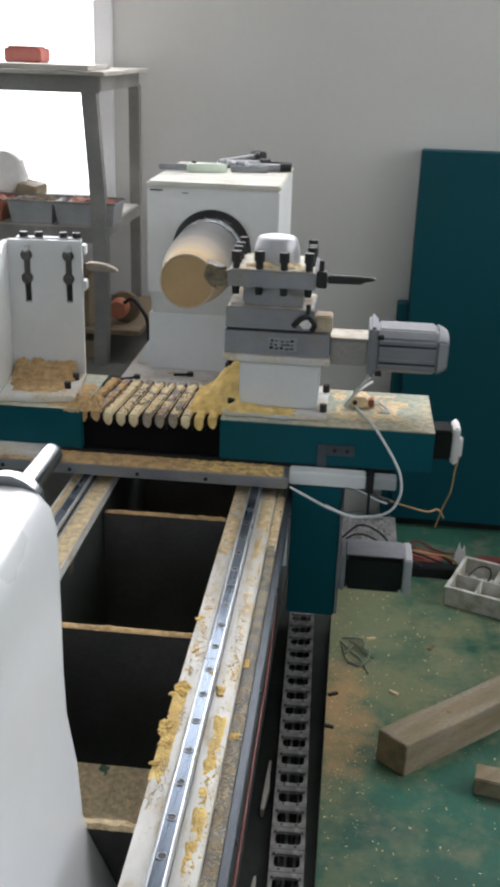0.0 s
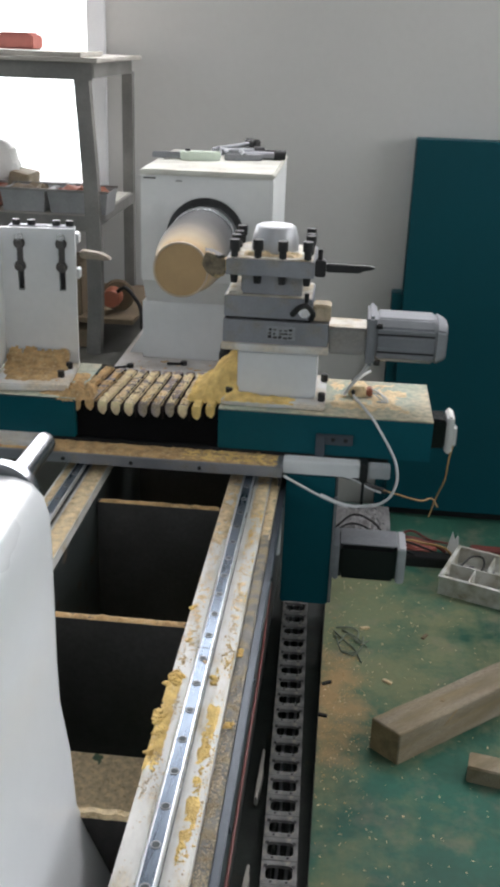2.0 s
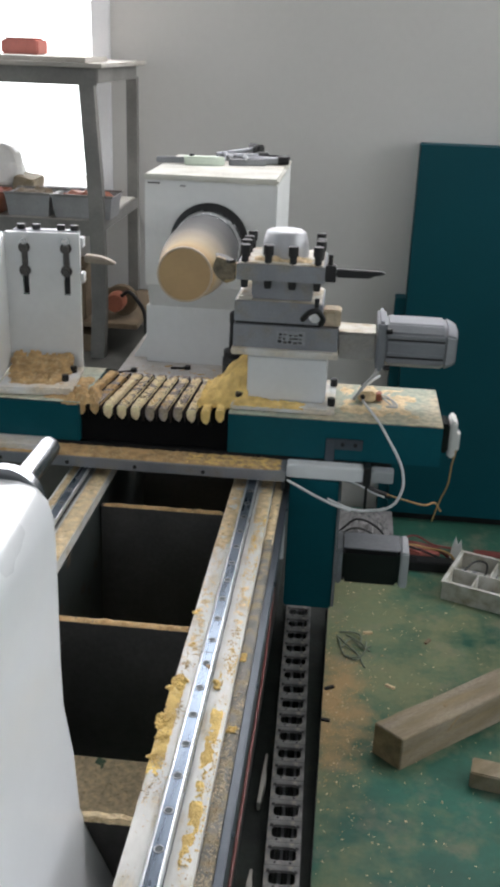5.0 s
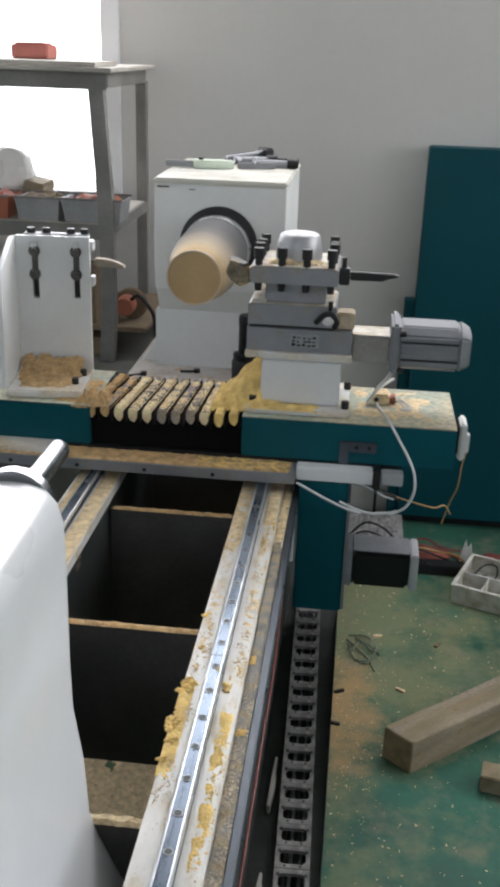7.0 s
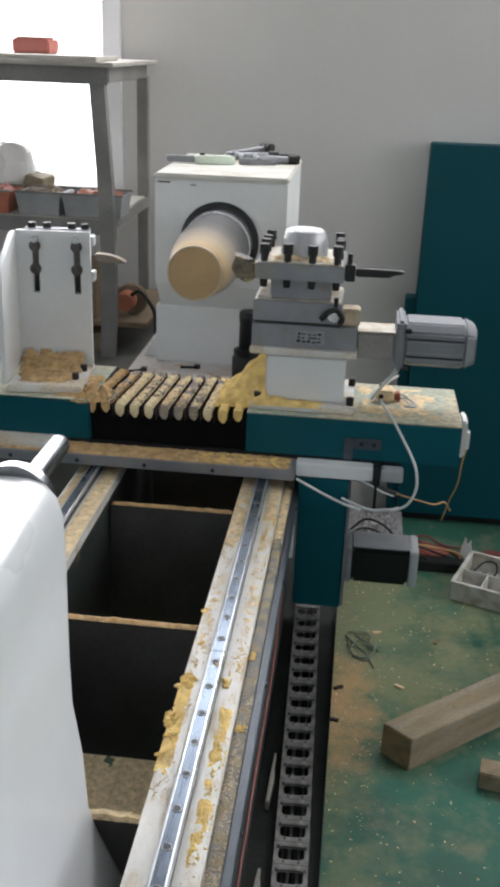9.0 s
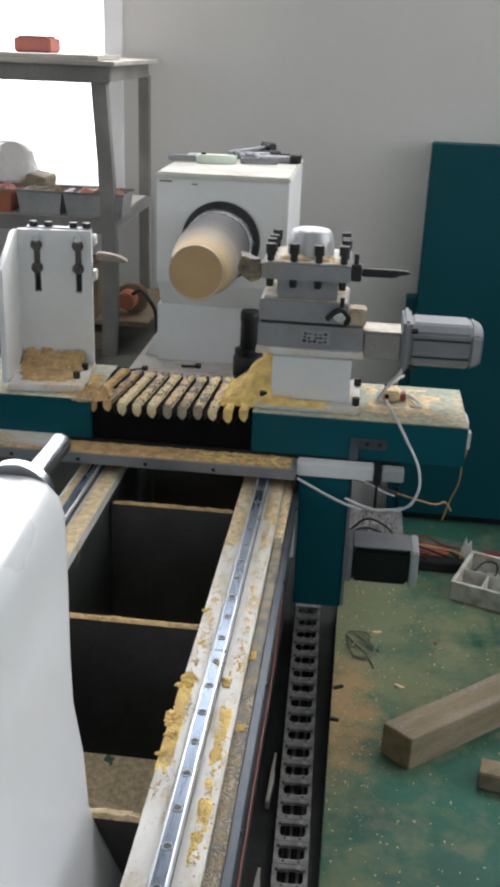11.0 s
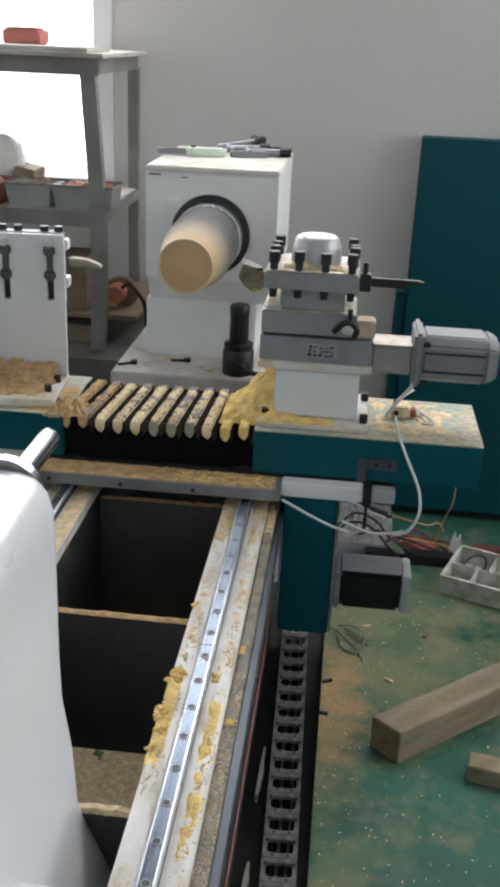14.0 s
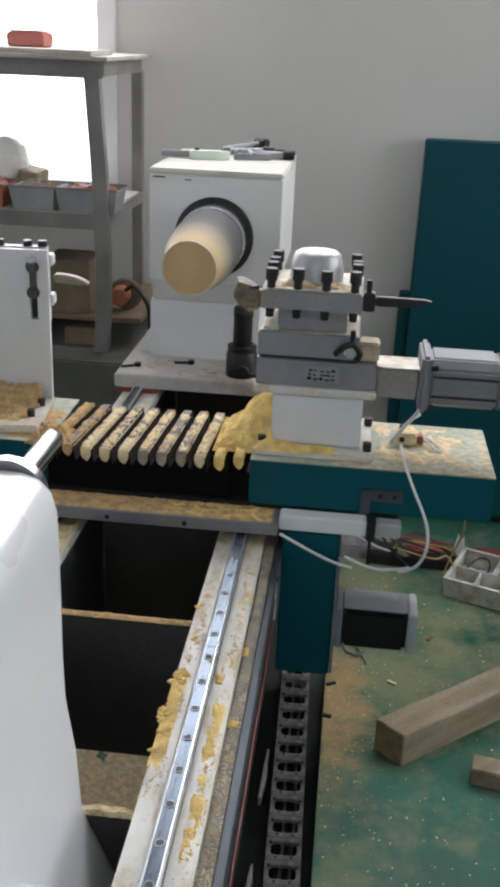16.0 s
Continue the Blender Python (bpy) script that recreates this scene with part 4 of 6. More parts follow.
def make_carriage():
    car = thing("lathe_carriage", CAR_BASE, "teal lathe carriage with a dusty grey front bar", "carriage")
    bar = part("front_bar", box(BM(), -1.1, -0.098, 1.84, 1.906, 0.789, 0.8125, 0.002), TOOL_STEEL, car, "grey steel front bar")
    for k in range(6):
        x = -0.267 - 0.1425 * k
        part("screw_hole", rod(BM(), (x, 1.8385, 0.799), (x, 1.8415, 0.799), 0.0042, sides=14), BLACK, bar)
    part("sawdust", heap(BM(), -1.0, -0.10, 1.8425, 1.906, 0.812, 0.0042, 0.004, 0.72, 110, 11, 0.06), SAWDUST_TAN, bar, "layer of brown sawdust")
    part("sawdust", heap(BM(), -0.33, -0.10, 1.843, 1.906, 0.8125, 0.0055, 0.004, 0.45, 80, 13, 0.3), SAWDUST, bar, "yellow sawdust")
    part("saddle_plate", box(BM(), -1.1, -0.600, 1.852, 1.9055, 0.8128, 0.826, 0.002), WHITE_DUSTY, car, "pale dusty saddle plate")
    part("saddle", box(BM(), -1.1, 0.056, 1.907, 2.14, 0.789, 0.8185, 0.002), BLACK, car, "dark carriage saddle")
    part("left_cover", box(BM(), -1.2, -0.541, 1.906, 2.145, 0.819, 0.905, 0.003), TEAL, car)
    part("cover_top", box(BM(), -1.2, -0.541, 1.907, 2.145, 0.9055, 0.9075, 0.0008), TEAL_DUSTY_SHEEN, car, "dusty top of the teal cover, window sheen in its paint")
    part("sawdust", heap(BM(), -0.63, -0.54, 1.91, 2.08, 0.907, 0.008, 0.005, 0.42, 34, 17), SAWDUST_TAN, car)
    part("white_strip", box(BM(), -0.0975, 0.060, 1.866, 1.899, 0.7895, 0.8185, 0.002), WHITE, car, "white painted end strip")
    part("strip_end", box(BM(), 0.0605, 0.076, 1.864, 1.8995, 0.781, 0.822, 0.002), BLACK, car)
    part("end_block", box(BM(), 0.0765, 0.122, 1.870, 1.898, 0.789, 0.8155, 0.002), SILVER, car, "silver end block")
    part("leg", box(BM(), -0.0895, 0.0125, 1.868, 2.06, 0.484, 0.788, 0.003), TEAL, car, "teal hanging apron")
    part("leg_plate", box(BM(), 0.013, 0.019, 1.866, 2.06, 0.49, 0.745, 0.0015), GREY_METAL, car)
    part("clip", box(BM(), -0.106, -0.0985, 1.845, 1.868, 0.768, 0.787, 0.001), BLACK, car)
    part("white_guard", box(BM(), -0.104, -0.0945, 1.860, 1.8675, 0.60, 0.74, 0.002), WHITE, car)
    for x in (RAIL_L, RAIL_R):
        part("bearing_block", box(BM(), x - 0.03, x + 0.03, 1.93, 2.06, BEAM_Z + 0.004, 0.7885, 0.003), GREY_METAL, car)
    motor(car, 0.0195, 0.171, 1.868, 1.952, 0.551, 0.632, 0.018)
    # motor that drives the cross screw, half inside the sliding cover
    part("screw_mount", box(BM(), 0.0565, 0.12, 1.95, 2.10, 0.789, 0.817, 0.002), BLACK, car)
    part("motor_arm", box(BM(), 0.12, 0.212, 1.975, 2.03, 0.8195, 0.830, 0.002), BLACK, car)
    m = part("screw_motor", box(BM(), 0.150, 0.2345, 1.957, 2.017, 0.8305, 0.895, 0.004), BLACK_MOTOR, car, "black screw motor")
    part("end_cap", box(BM(), 0.235, 0.250, 1.955, 2.019, 0.8205, 0.902, 0.004), PLASTIC, m, "white motor end cap")
    part("connector", box(BM(), 0.2505, 0.258, 1.962, 1.985, 0.834, 0.878, 0.004), PLASTIC, m)
    bm = cord(BM(), [(0.254, 1.97, 0.836), (0.248, 1.97, 0.80), (0.246, 1.98, 0.75), (0.235, 2.0, 0.70), (0.225, 2.02, 0.64)], 0.0018)
    part("wire", bm, CABLE_TAN, car, "thin tan motor wire")
    # lower run of the white hose and the wire bundle
    bm = cord(BM(), [(-0.094, 1.838, 0.796), (-0.065, 1.838, 0.781), (-0.03, 1.838, 0.763), (0.005, 1.842, 0.746), (0.04, 1.848, 0.733)], 0.0029)
    part("hose", bm, CABLE_WHITE, car, "thin white hose")
    for k, pts in enumerate((((0.0, 1.92, 0.775), (0.03, 1.93, 0.772), (0.06, 1.94, 0.752), (0.085, 1.95, 0.737), (0.115, 1.96, 0.725)),
                             ((0.01, 1.95, 0.76), (0.05, 1.95, 0.752), (0.07, 1.955, 0.742), (0.095, 1.96, 0.73), (0.125, 1.965, 0.718)))):
        part("thick_wire", cord(BM(), pts, 0.0055), BLACK, car, "thick black wire")
    part("wire", cord(BM(), [(0.02, 1.915, 0.772), (0.05, 1.915, 0.764), (0.085, 1.925, 0.742), (0.11, 1.93, 0.732)], 0.0022), CABLE_WHITE, car)
    part("wire", cord(BM(), [(0.115, 1.96, 0.725), (0.15, 1.97, 0.712), (0.20, 1.98, 0.697), (0.225, 2.0, 0.695), (0.24, 2.0, 0.675)], 0.002), CABLE_TAN, car)
    loop = part("hose_loop", cord(BM(), [(0.098, 1.86, 0.739), (0.085, 1.86, 0.734), (0.065, 1.86, 0.731), (0.045, 1.856, 0.731), (0.015, 1.850, 0.7405), (-0.02, 1.846, 0.757)], 0.0029), CABLE_WHITE, car, "looping thin white hose", at=(0.08, 1.86, 0.80))
    bm = box(BM(), 0.066, 0.072, 1.888, 1.894, 0.715, 0.7805, 0.001)
    part("stop_rod", bm, BLACK, car)
    return car, loop


CARRIAGE, HOSE_LOOP = make_carriage()


def make_bracket():
    b = thing("tool_bracket", (-0.65, 2.0, 0.9075), "white welded bracket with slots, on the carriage", "bracket")
    x0, x1, yb = -0.733, -0.573, 2.085
    part("base", box(BM(), x0, x1, 1.930, 2.11, 0.908, 0.924, 0.003), WHITE_DUSTY, b)
    back = BM()
    # back plate with two upright slots
    xs = [x0, -0.699, -0.685, -0.609, -0.595, x1]
    for a, c in ((xs[0], xs[1]), (xs[2], xs[3]), (xs[4], xs[5])):
        box(back, a, c, yb, yb + 0.014, 0.9245, 1.224, 0)
    for a, c in ((xs[1], xs[2]), (xs[3], xs[4])):
        box(back, a, c, yb, yb + 0.014, 0.9245, 1.088, 0), box(back, a, c, yb, yb + 0.014, 1.208, 1.224, 0)
    bmesh.ops.remove_doubles(back, verts=back.verts, dist=0.0001)
    part("back_plate", back, WHITE, b, smooth=0)
    part("side_plate", prism(BM(), [(yb + 0.012, 1.222), (yb - 0.02, 1.222), (yb - 0.145, 1.165), (yb - 0.150, 0.9245), (yb + 0.012, 0.9245)], "x", x0 - 0.012, x0, 0.002), WHITE, b)
    for x in (-0.692, -0.602):
        bm = BM()
        for z in (1.192, 1.142):
            rod(bm, (x, yb - 0.001, z), (x, yb - 0.005, z), 0.0125, sides=18)
            rod(bm, (x, yb - 0.005, z), (x, yb - 0.016, z), 0.0085, sides=6)
        box(bm, x - 0.006, x + 0.006, yb - 0.003, yb + 0.002, 1.142, 1.192, 0.001)
        part("slot_bolt", bm, DARK_STEEL, b, "dark slot bolts")
        part("slot_washer", rod(BM(), (x, yb - 0.002, 1.207), (x, yb - 0.007, 1.207), 0.0085), CHROME, b)
    # added black sheets that stand for the darkness inside the slots
    for x in (-0.692, -0.602):
        part("slot_backing", box(BM(), x - 0.010, x + 0.010, yb + 0.0142, yb + 0.0146, 1.08, 1.215, 0), BLACK, b)
    clamp = part("clamp_block", box(BM(), -0.728, -0.578, yb + 0.0150, yb + 0.05, 1.075, 1.212, 0.002), WHITE, b, "white clamp block")
    for z in (1.112, 1.190):
        part("clamp_lug", box(BM(), -0.5778, -0.567, yb + 0.016, yb + 0.048, z, z + 0.022, 0.002), WHITE, b)
    part("top_bar", box(BM(), -0.720, -0.577, yb + 0.015, yb + 0.045, 1.2125, 1.226, 0.002), GREY_METAL, b)
    for x in (-0.703, -0.670, -0.616, -0.587):
        part("cap_screw", rod(BM(), (x, yb + 0.03, 1.226), (x, yb + 0.03, 1.237), 0.009, sides=14), BLACK, b)
    bm = prism(BM(), [(-0.5665, 1.174), (-0.547, 1.1735), (-0.522, 1.169), (-0.502, 1.160), (-0.497, 1.155), (-0.511, 1.154), (-0.5665, 1.158)], "y", yb + 0.018, yb + 0.045, 0.003)
    part("gouge", bm, GOUGE, b, "curved dusty steel gouge")
    part("sawdust", heap(BM(), x0 + 0.001, x1 - 0.012, 1.946, 2.0845, lambda x, y: 0.9235 + max(0, y - 2.03) * 0.7, 0.008, 0.0032, 0.85, 44, 21, 0.6), SAWDUST_TAN, b, "heap of brown sawdust")
    for x, y in ((-0.595, 1.985), (-0.587, 2.045)):
        part("base_bolt", rod(BM(), (x, y, 0.924), (x, y, 0.938), 0.0075, sides=12), BLACK, b)
    # it stands a little askew on the carriage
    for c in b.children:
        c.data.transform(Matrix.Rotation(radians(6), 4, "Z"))
    return b


BRACKET = make_bracket()

PLEATS, BELLOWS_L, BELLOWS_R = 11, -0.541, -0.249


def make_bellows():
    bel = thing("way_cover_bellows", (BELLOWS_L, 2.0, 0.819), "black pleated bellows coated with sawdust", "bellows")
    part("skirt", box(BM(), BELLOWS_L + 0.0005, -0.20, 1.918, 2.12, 0.8195, 0.872, 0.001), RUBBER, bel, "black cloth skirt")
    folds = []
    w = 0.0138

    def slant(bm, k):
        """The folds nearer the bracket hang askew, their front ends pulled away from the slide."""
        for v in bm.verts:
            v.co.x += (0.002 + 0.018 * (1 - k / PLEATS)) * (v.co.y - 2.03) / 0.2
        return bm
    rng = random.Random(19)
    for k in range(PLEATS):
        x = BELLOWS_L + (k + 0.5) * (BELLOWS_R - BELLOWS_L) / PLEATS
        front = 1.914 + rng.uniform(-0.005, 0.005)
        rise = rng.uniform(-0.002, 0.0015)
        top, drop = 0.905 + rise, 0.877 + rng.uniform(-0.004, 0.004)
        bm = prism(BM(), [(x - w, 0.872), (x - 0.0108, top - 0.004), (x - 0.0098, top), (x + 0.0072, top), (x + 0.0125, 0.872)], "y", front, 2.135)
        ob = part("pleat", slant(bm, k), FOLD_SHADE, bel, smooth=0, at=(x, 2.0, 0.819))
        bm = prism(BM(), [(x - 0.0185, 0.822), (x - 0.001, 0.826), (x + 0.0185, 0.822), (x + 0.0185, 0.8715), (x - 0.0185, 0.8715)], "y", 1.9195 + 0.001 * (k % 2), 1.925)
        part("fold_front", bm, RUBBER, ob, smooth=0)
        part("pleat_top", slant(prism(BM(), [(x - 0.0097, top + 0.0001), (x - 0.0092, top + 0.0008), (x + 0.0066, top + 0.0008), (x + 0.0074, top + 0.0001)], "y", front + 0.0006, 2.134), k), PLEAT, ob, smooth=0)
        low = [(x - w - 0.0005, 0.8715), (x - 0.0122, top - 0.006), (x + 0.0092, top - 0.006), (x + 0.0135, 0.8715)]
        part("fold_edge", slant(prism(BM(), low, "y", front - 0.0012, front - 0.0001), k), RUBBER, ob, smooth=0)
        dusty = SAWDUST if k > 8 else PLEAT_DUST if k > 1 else SAWDUST_TAN
        tip = [(x - 0.0112, top - 0.005), (x - 0.0095, top + 0.001), (x + 0.0068, top + 0.001), (x + 0.0082, top - 0.005), (x + 0.0078, drop + 0.010), (x + 0.0015, drop), (x - 0.006, drop + 0.004), (x - 0.0106, drop + 0.011)]
        part("dusty_tip", slant(prism(BM(), tip, "y", front - 0.0028, front + 0.0015, 0.0008), k), PLEAT if k in (5, 6, 7) else dusty, ob)
        bm = heap(BM(), x - 0.0118, x + 0.0088, front - 0.003, 2.133, lambda px, py, x=x, top=top: top - 0.0004 - 1.3 * max(0.0, x - 0.0095 - px) - 1.5 * max(0.0, px - x - 0.0068),
                  0.0055, 0.0022, (0.8, 0.25, 0.65, 0.22, 0.52, 0.34, 0.12, 0.3, 0.5, 0.9, 0.95)[k], (62, 44, 38, 70, 34, 42, 36, 40, 46, 60, 60)[k], 30 + k * 3.7, 0.1)
        part("sawdust", slant(bm, k), dusty, ob)
        if k < 9:
            part("sawdust", slant(crumbs(BM(), 70, lambda g, x=x, top=top: (x + g.uniform(-0.009, 0.0065), min(2.12, 1.916 + abs(g.gauss(0, 0.07))), top + 0.0035), 0.0017, 60 + k), k), (SAWDUST_TAN, CARD)[k % 3 == 1], ob, smooth=0)
        folds.append(ob)
    part("sawdust", heap(BM(), BELLOWS_L - 0.045, BELLOWS_L + 0.040, 1.905, 1.995, 0.9055, 0.016, 0.0028, 0.66, 70, 71, 0.4), SAWDUST_TAN, bel, "brown sawdust piled at the end of the bellows")
    return bel, folds


BELLOWS, FOLDS = make_bellows()

# ---- the cross slide, which also travels to the right ----
CROSS_BASE = (-0.1, 2.02, 0.8195)


def make_cross_slide():
    cs = thing("cross_slide", CROSS_BASE, "teal cross slide with a white tool pedestal", "cross slide")
    x0, x1 = -0.248, 0.193
    part("front_panel", box(BM(), x0, x1, 1.906, 1.909, 0.8195, 0.9045, 0.001), TEAL, cs, "teal sheet-metal cover")
    part("rear_panel", box(BM(), x0, x1, 2.142, 2.145, 0.8195, 0.9045, 0.001), TEAL, cs)
    part("end_panel", box(BM(), x0, x0 + 0.003, 1.9095, 2.1415, 0.8195, 0.9045, 0.001), TEAL, cs)
    part("cover_top", box(BM(), x0, x1, 1.906, 2.145, 0.905, 0.908, 0.001), TEAL_DUSTY_SHEEN, cs, "teal top dusted with sawdust, window sheen in its paint")
    part("carrier", box(BM(), x0 + 0.02, x1 - 0.10, 1.93, 2.12, 0.84, 0.9045, 0.002), BLACK, cs)
    bm = box(box(BM(), -0.043, -0.024, 1.900, 1.9055, 0.800, 0.868, 0.0015), -0.0238, 0.033, 1.900, 1.9055, 0.845, 0.868, 0.0015)
    br = part("angle_bracket", bm, STEEL_BLUE, cs, "small grey angle bracket")
    for x in (-0.008, 0.018):
        part("bracket_hole", rod(BM(), (x, 1.8992, 0.857), (x, 1.9012, 0.857), 0.0045, sides=12), BLACK, br)
    # pedestal
    part("pedestal_foot", box(BM(), -0.246, -0.030, 1.925, 2.13, 0.9085, 0.920, 0.003), WHITE_DUSTY, cs, "white foot plate dusted with sawdust")
    part("pedestal", box(BM(), -0.217, -0.052, 1.962, 2.10, 0.9205, 1.0185, 0.004), WHITE, cs, "white box pedestal")
    part("pedestal_head", box(BM(), -0.252, -0.031, 1.956, 2.125, 1.019, 1.0325, 0.002), WHITE_DUSTY, cs)
    for x, y in ((-0.232, 1.958), (-0.038, 1.958), (-0.036, 2.09), (-0.236, 2.09)):
        part("foot_bolt", rod(BM(), (x, y, 0.920), (x, y, 0.936), 0.008, sides=12), BLACK, cs)
    slide = part("slide_base", box(BM(), -0.250, -0.033, 1.968, 2.12, 1.033, 1.081, 0.0012), TOOL_STEEL, cs, "grey steel slide base")
    # dull data plate with worn dark marks
    part("scale_plate", box(BM(), -0.160, -0.100, 1.9665, 1.9685, 1.043, 1.072, 0.0008), GREY_METAL, slide, "small dull data plate with worn dark marks")
    rng = random.Random(14)
    for k in range(15):
        x, z = -0.157 + 0.0105 * (k % 5) + rng.uniform(0, 0.003), 1.0460 + 0.0082 * (k // 5) + rng.uniform(-0.001, 0.001)
        part("scale_mark", box(BM(), x, x + rng.uniform(0.005, 0.0095), 1.9655, 1.967, z, z + rng.uniform(0.003, 0.0065), 0.0006), (BLACK, DARK_STEEL)[k % 2], slide)
    part("gib_gap", box(BM(), -0.245, -0.070, 1.973, 2.11, 1.0815, 1.0865, 0.001), BLACK, slide)
    part("slide_top", box(BM(), -0.249, -0.068, 1.970, 2.12, 1.087, 1.1295, 0.0012), TOOL_STEEL, cs, "grey steel top slide")
    part("dusty_top", box(BM(), -0.246, -0.071, 1.973, 2.117, 1.130, 1.132, 0.0008), TOOL_TOP, cs)
    part("screw_block", box(BM(), -0.067, -0.030, 1.985, 2.03, 1.082, 1.117, 0.003), CAKED, cs, "dust-caked screw block")
    part("lever", cord(BM(), [(-0.108, 1.955, 1.101), (-0.093, 1.945, 1.119), (-0.078, 1.945, 1.123), (-0.066, 1.95, 1.107), (-0.070, 1.955, 1.093)], 0.006), BLACK, cs, "black bent clamp lever")
    part("lever_stem", rod(BM(), (-0.083, 1.968, 1.110), (-0.083, 1.945, 1.110), 0.012), CHROME, cs)
    part("lever_pin", rod(BM(), (-0.080, 1.955, 1.123), (-0.080, 1.955, 1.146), 0.004, 0.005), BLACK, cs)
    # servo motor on the end of the slide
    part("coupling", box(BM(), -0.0325, 0.046, 2.000, 2.075, 1.010, 1.0665, 0.004), COUPLING, cs, "grey coupling housing")
    part("coupling_lid", box(BM(), -0.0325, 0.046, 2.000, 2.075, 1.067, 1.0695, 0.001), TOOL_TOP, cs)
    shell = [(2.000, 1.001), (2.072, 1.001), (2.090, 1.015), (2.090, 1.077), (2.072, 1.094), (2.000, 1.094), (1.980, 1.077), (1.980, 1.015)]
    sm = part("servo_motor", prism(BM(), shell, "x", 0.0665, 0.186, 0.004), GREY_MOTOR, cs, "grey ribbed servo motor")
    part("flange", box(BM(), 0.0465, 0.066, 1.974, 2.098, 0.995, 1.101, 0.006), GREY_MOTOR, sm)
    bm = prism(BM(), [(2.035 + (y - 2.035) * 0.985, 1.0475 + (z - 1.0475) * 0.985) for y, z in shell], "x", 0.1865, 0.211, 0.004)
    for v in bm.verts:
        if v.co.x > 0.2:
            v.co.y, v.co.z = 2.035 + (v.co.y - 2.035) * 0.86, 1.0475 + (v.co.z - 1.0475) * 0.85
    part("end_cap", bm, GREY_MOTOR, sm)
    for z in (1.020, 1.034, 1.056, 1.072):
        part("rib", box(BM(), 0.068, 0.184, 1.976, 1.9805, z - 0.003, z + 0.003, 0.0012), GREY_MOTOR, sm)
    for z in (1.027, 1.064):
        part("groove", box(BM(), 0.069, 0.185, 1.9785, 1.9802, z - 0.0018, z + 0.0018, 0.0005), BLACK, sm)
    for z in (1.002, 1.080):
        part("flange_bolt", rod(BM(), (0.064, 1.984, z), (0.077, 1.984, z), 0.006, sides=10), BLACK, sm)
    part("motor_cable", cord(BM(), [(0.058, 2.03, 0.997), (0.052, 2.03, 0.975), (0.030, 2.03, 0.945), (0.008, 2.03, 0.912)], 0.004), CABLE_WHITE, cs)
    # limit switch with its hose
    sw = part("limit_switch", box(BM(), 0.018, 0.056, 2.025, 2.075, 0.9085, 0.932, 0.004), SAWDUST_PALE, cs, "small dust-caked limit switch")
    part("terminal", box(BM(), 0.057, 0.070, 2.035, 2.06, 0.9085, 0.926, 0.003), ORANGE, sw)
    part("switch_screw", rod(BM(), (0.028, 2.026, 0.922), (0.028, 2.020, 0.922), 0.005), BLACK, sw)
    part("switch_screw", rod(BM(), (0.028, 2.06, 0.932), (0.028, 2.06, 0.938), 0.005), BLACK, sw)
    for dx, dz in ((0.0, 0.0), (0.01, 0.004), (0.004, 0.008)):
        part("wire", cord(BM(), [(0.069, 2.045 - dx, 0.915 + dz), (0.08 + dx, 2.02, 0.916 + dz), (0.092 + dx, 2.0, 0.912), (0.078, 2.0, 0.911)], 0.0018), CABLE_WHITE, sw)
    part("wire", cord(BM(), [(0.03, 2.08, 0.92), (0.045, 2.10, 0.932), (0.065, 2.12, 0.94)], 0.003), CABLE_WHITE, sw)
    lead = part("hose_lead", cord(BM(), [(0.028, 2.03, 0.914), (0.036, 2.0, 0.914), (0.052, 1.955, 0.914), (0.072, 1.912, 0.907), (0.096, 1.886, 0.880), (0.115, 1.876, 0.852), (0.128, 1.868, 0.825), (0.132, 1.862, 0.79), (0.120, 1.86, 0.756), (0.100, 1.86, 0.739), (0.085, 1.86, 0.734)], 0.0029, 8, 8), CABLE_WHITE, cs, "thin white hose", at=(0.028, 2.03, 0.912))
    # dust on top
    part("sawdust", heap(BM(), -0.03, 0.16, 1.93, 2.14, 0.9075, 0.006, 0.006, 0.18, 26, 41), SAWDUST_PALE, cs, "thin sawdust layer")
    part("sawdust", heap(BM(), -0.248, -0.085, 1.925, 1.963, lambda x, y: 0.9195 + 0.014 * max(0.0, min(1.0, (-0.15 - x) / 0.09)) * max(0.0, (y - 1.935) / 0.027), 0.007, 0.003, 0.55, 46, 43, 0.3), SAWDUST, cs, "yellow sawdust on the foot plate")
    slope = lambda x, y: 0.906 + 0.088 * max(0.0, min(1.0, (x + 0.305) / 0.090)) * max(0.0, min(1.0, (y - 1.945) / 0.06))
    part("sawdust", heap(BM(), -0.322, -0.213, 1.940, 2.10, slope, 0.011, 0.0028, 0.85, 62, 47, 0.12), SAWDUST, cs, "steep drift of yellow sawdust against the pedestal")
    return cs, lead


CROSS, HOSE_LEAD = make_cross_slide()


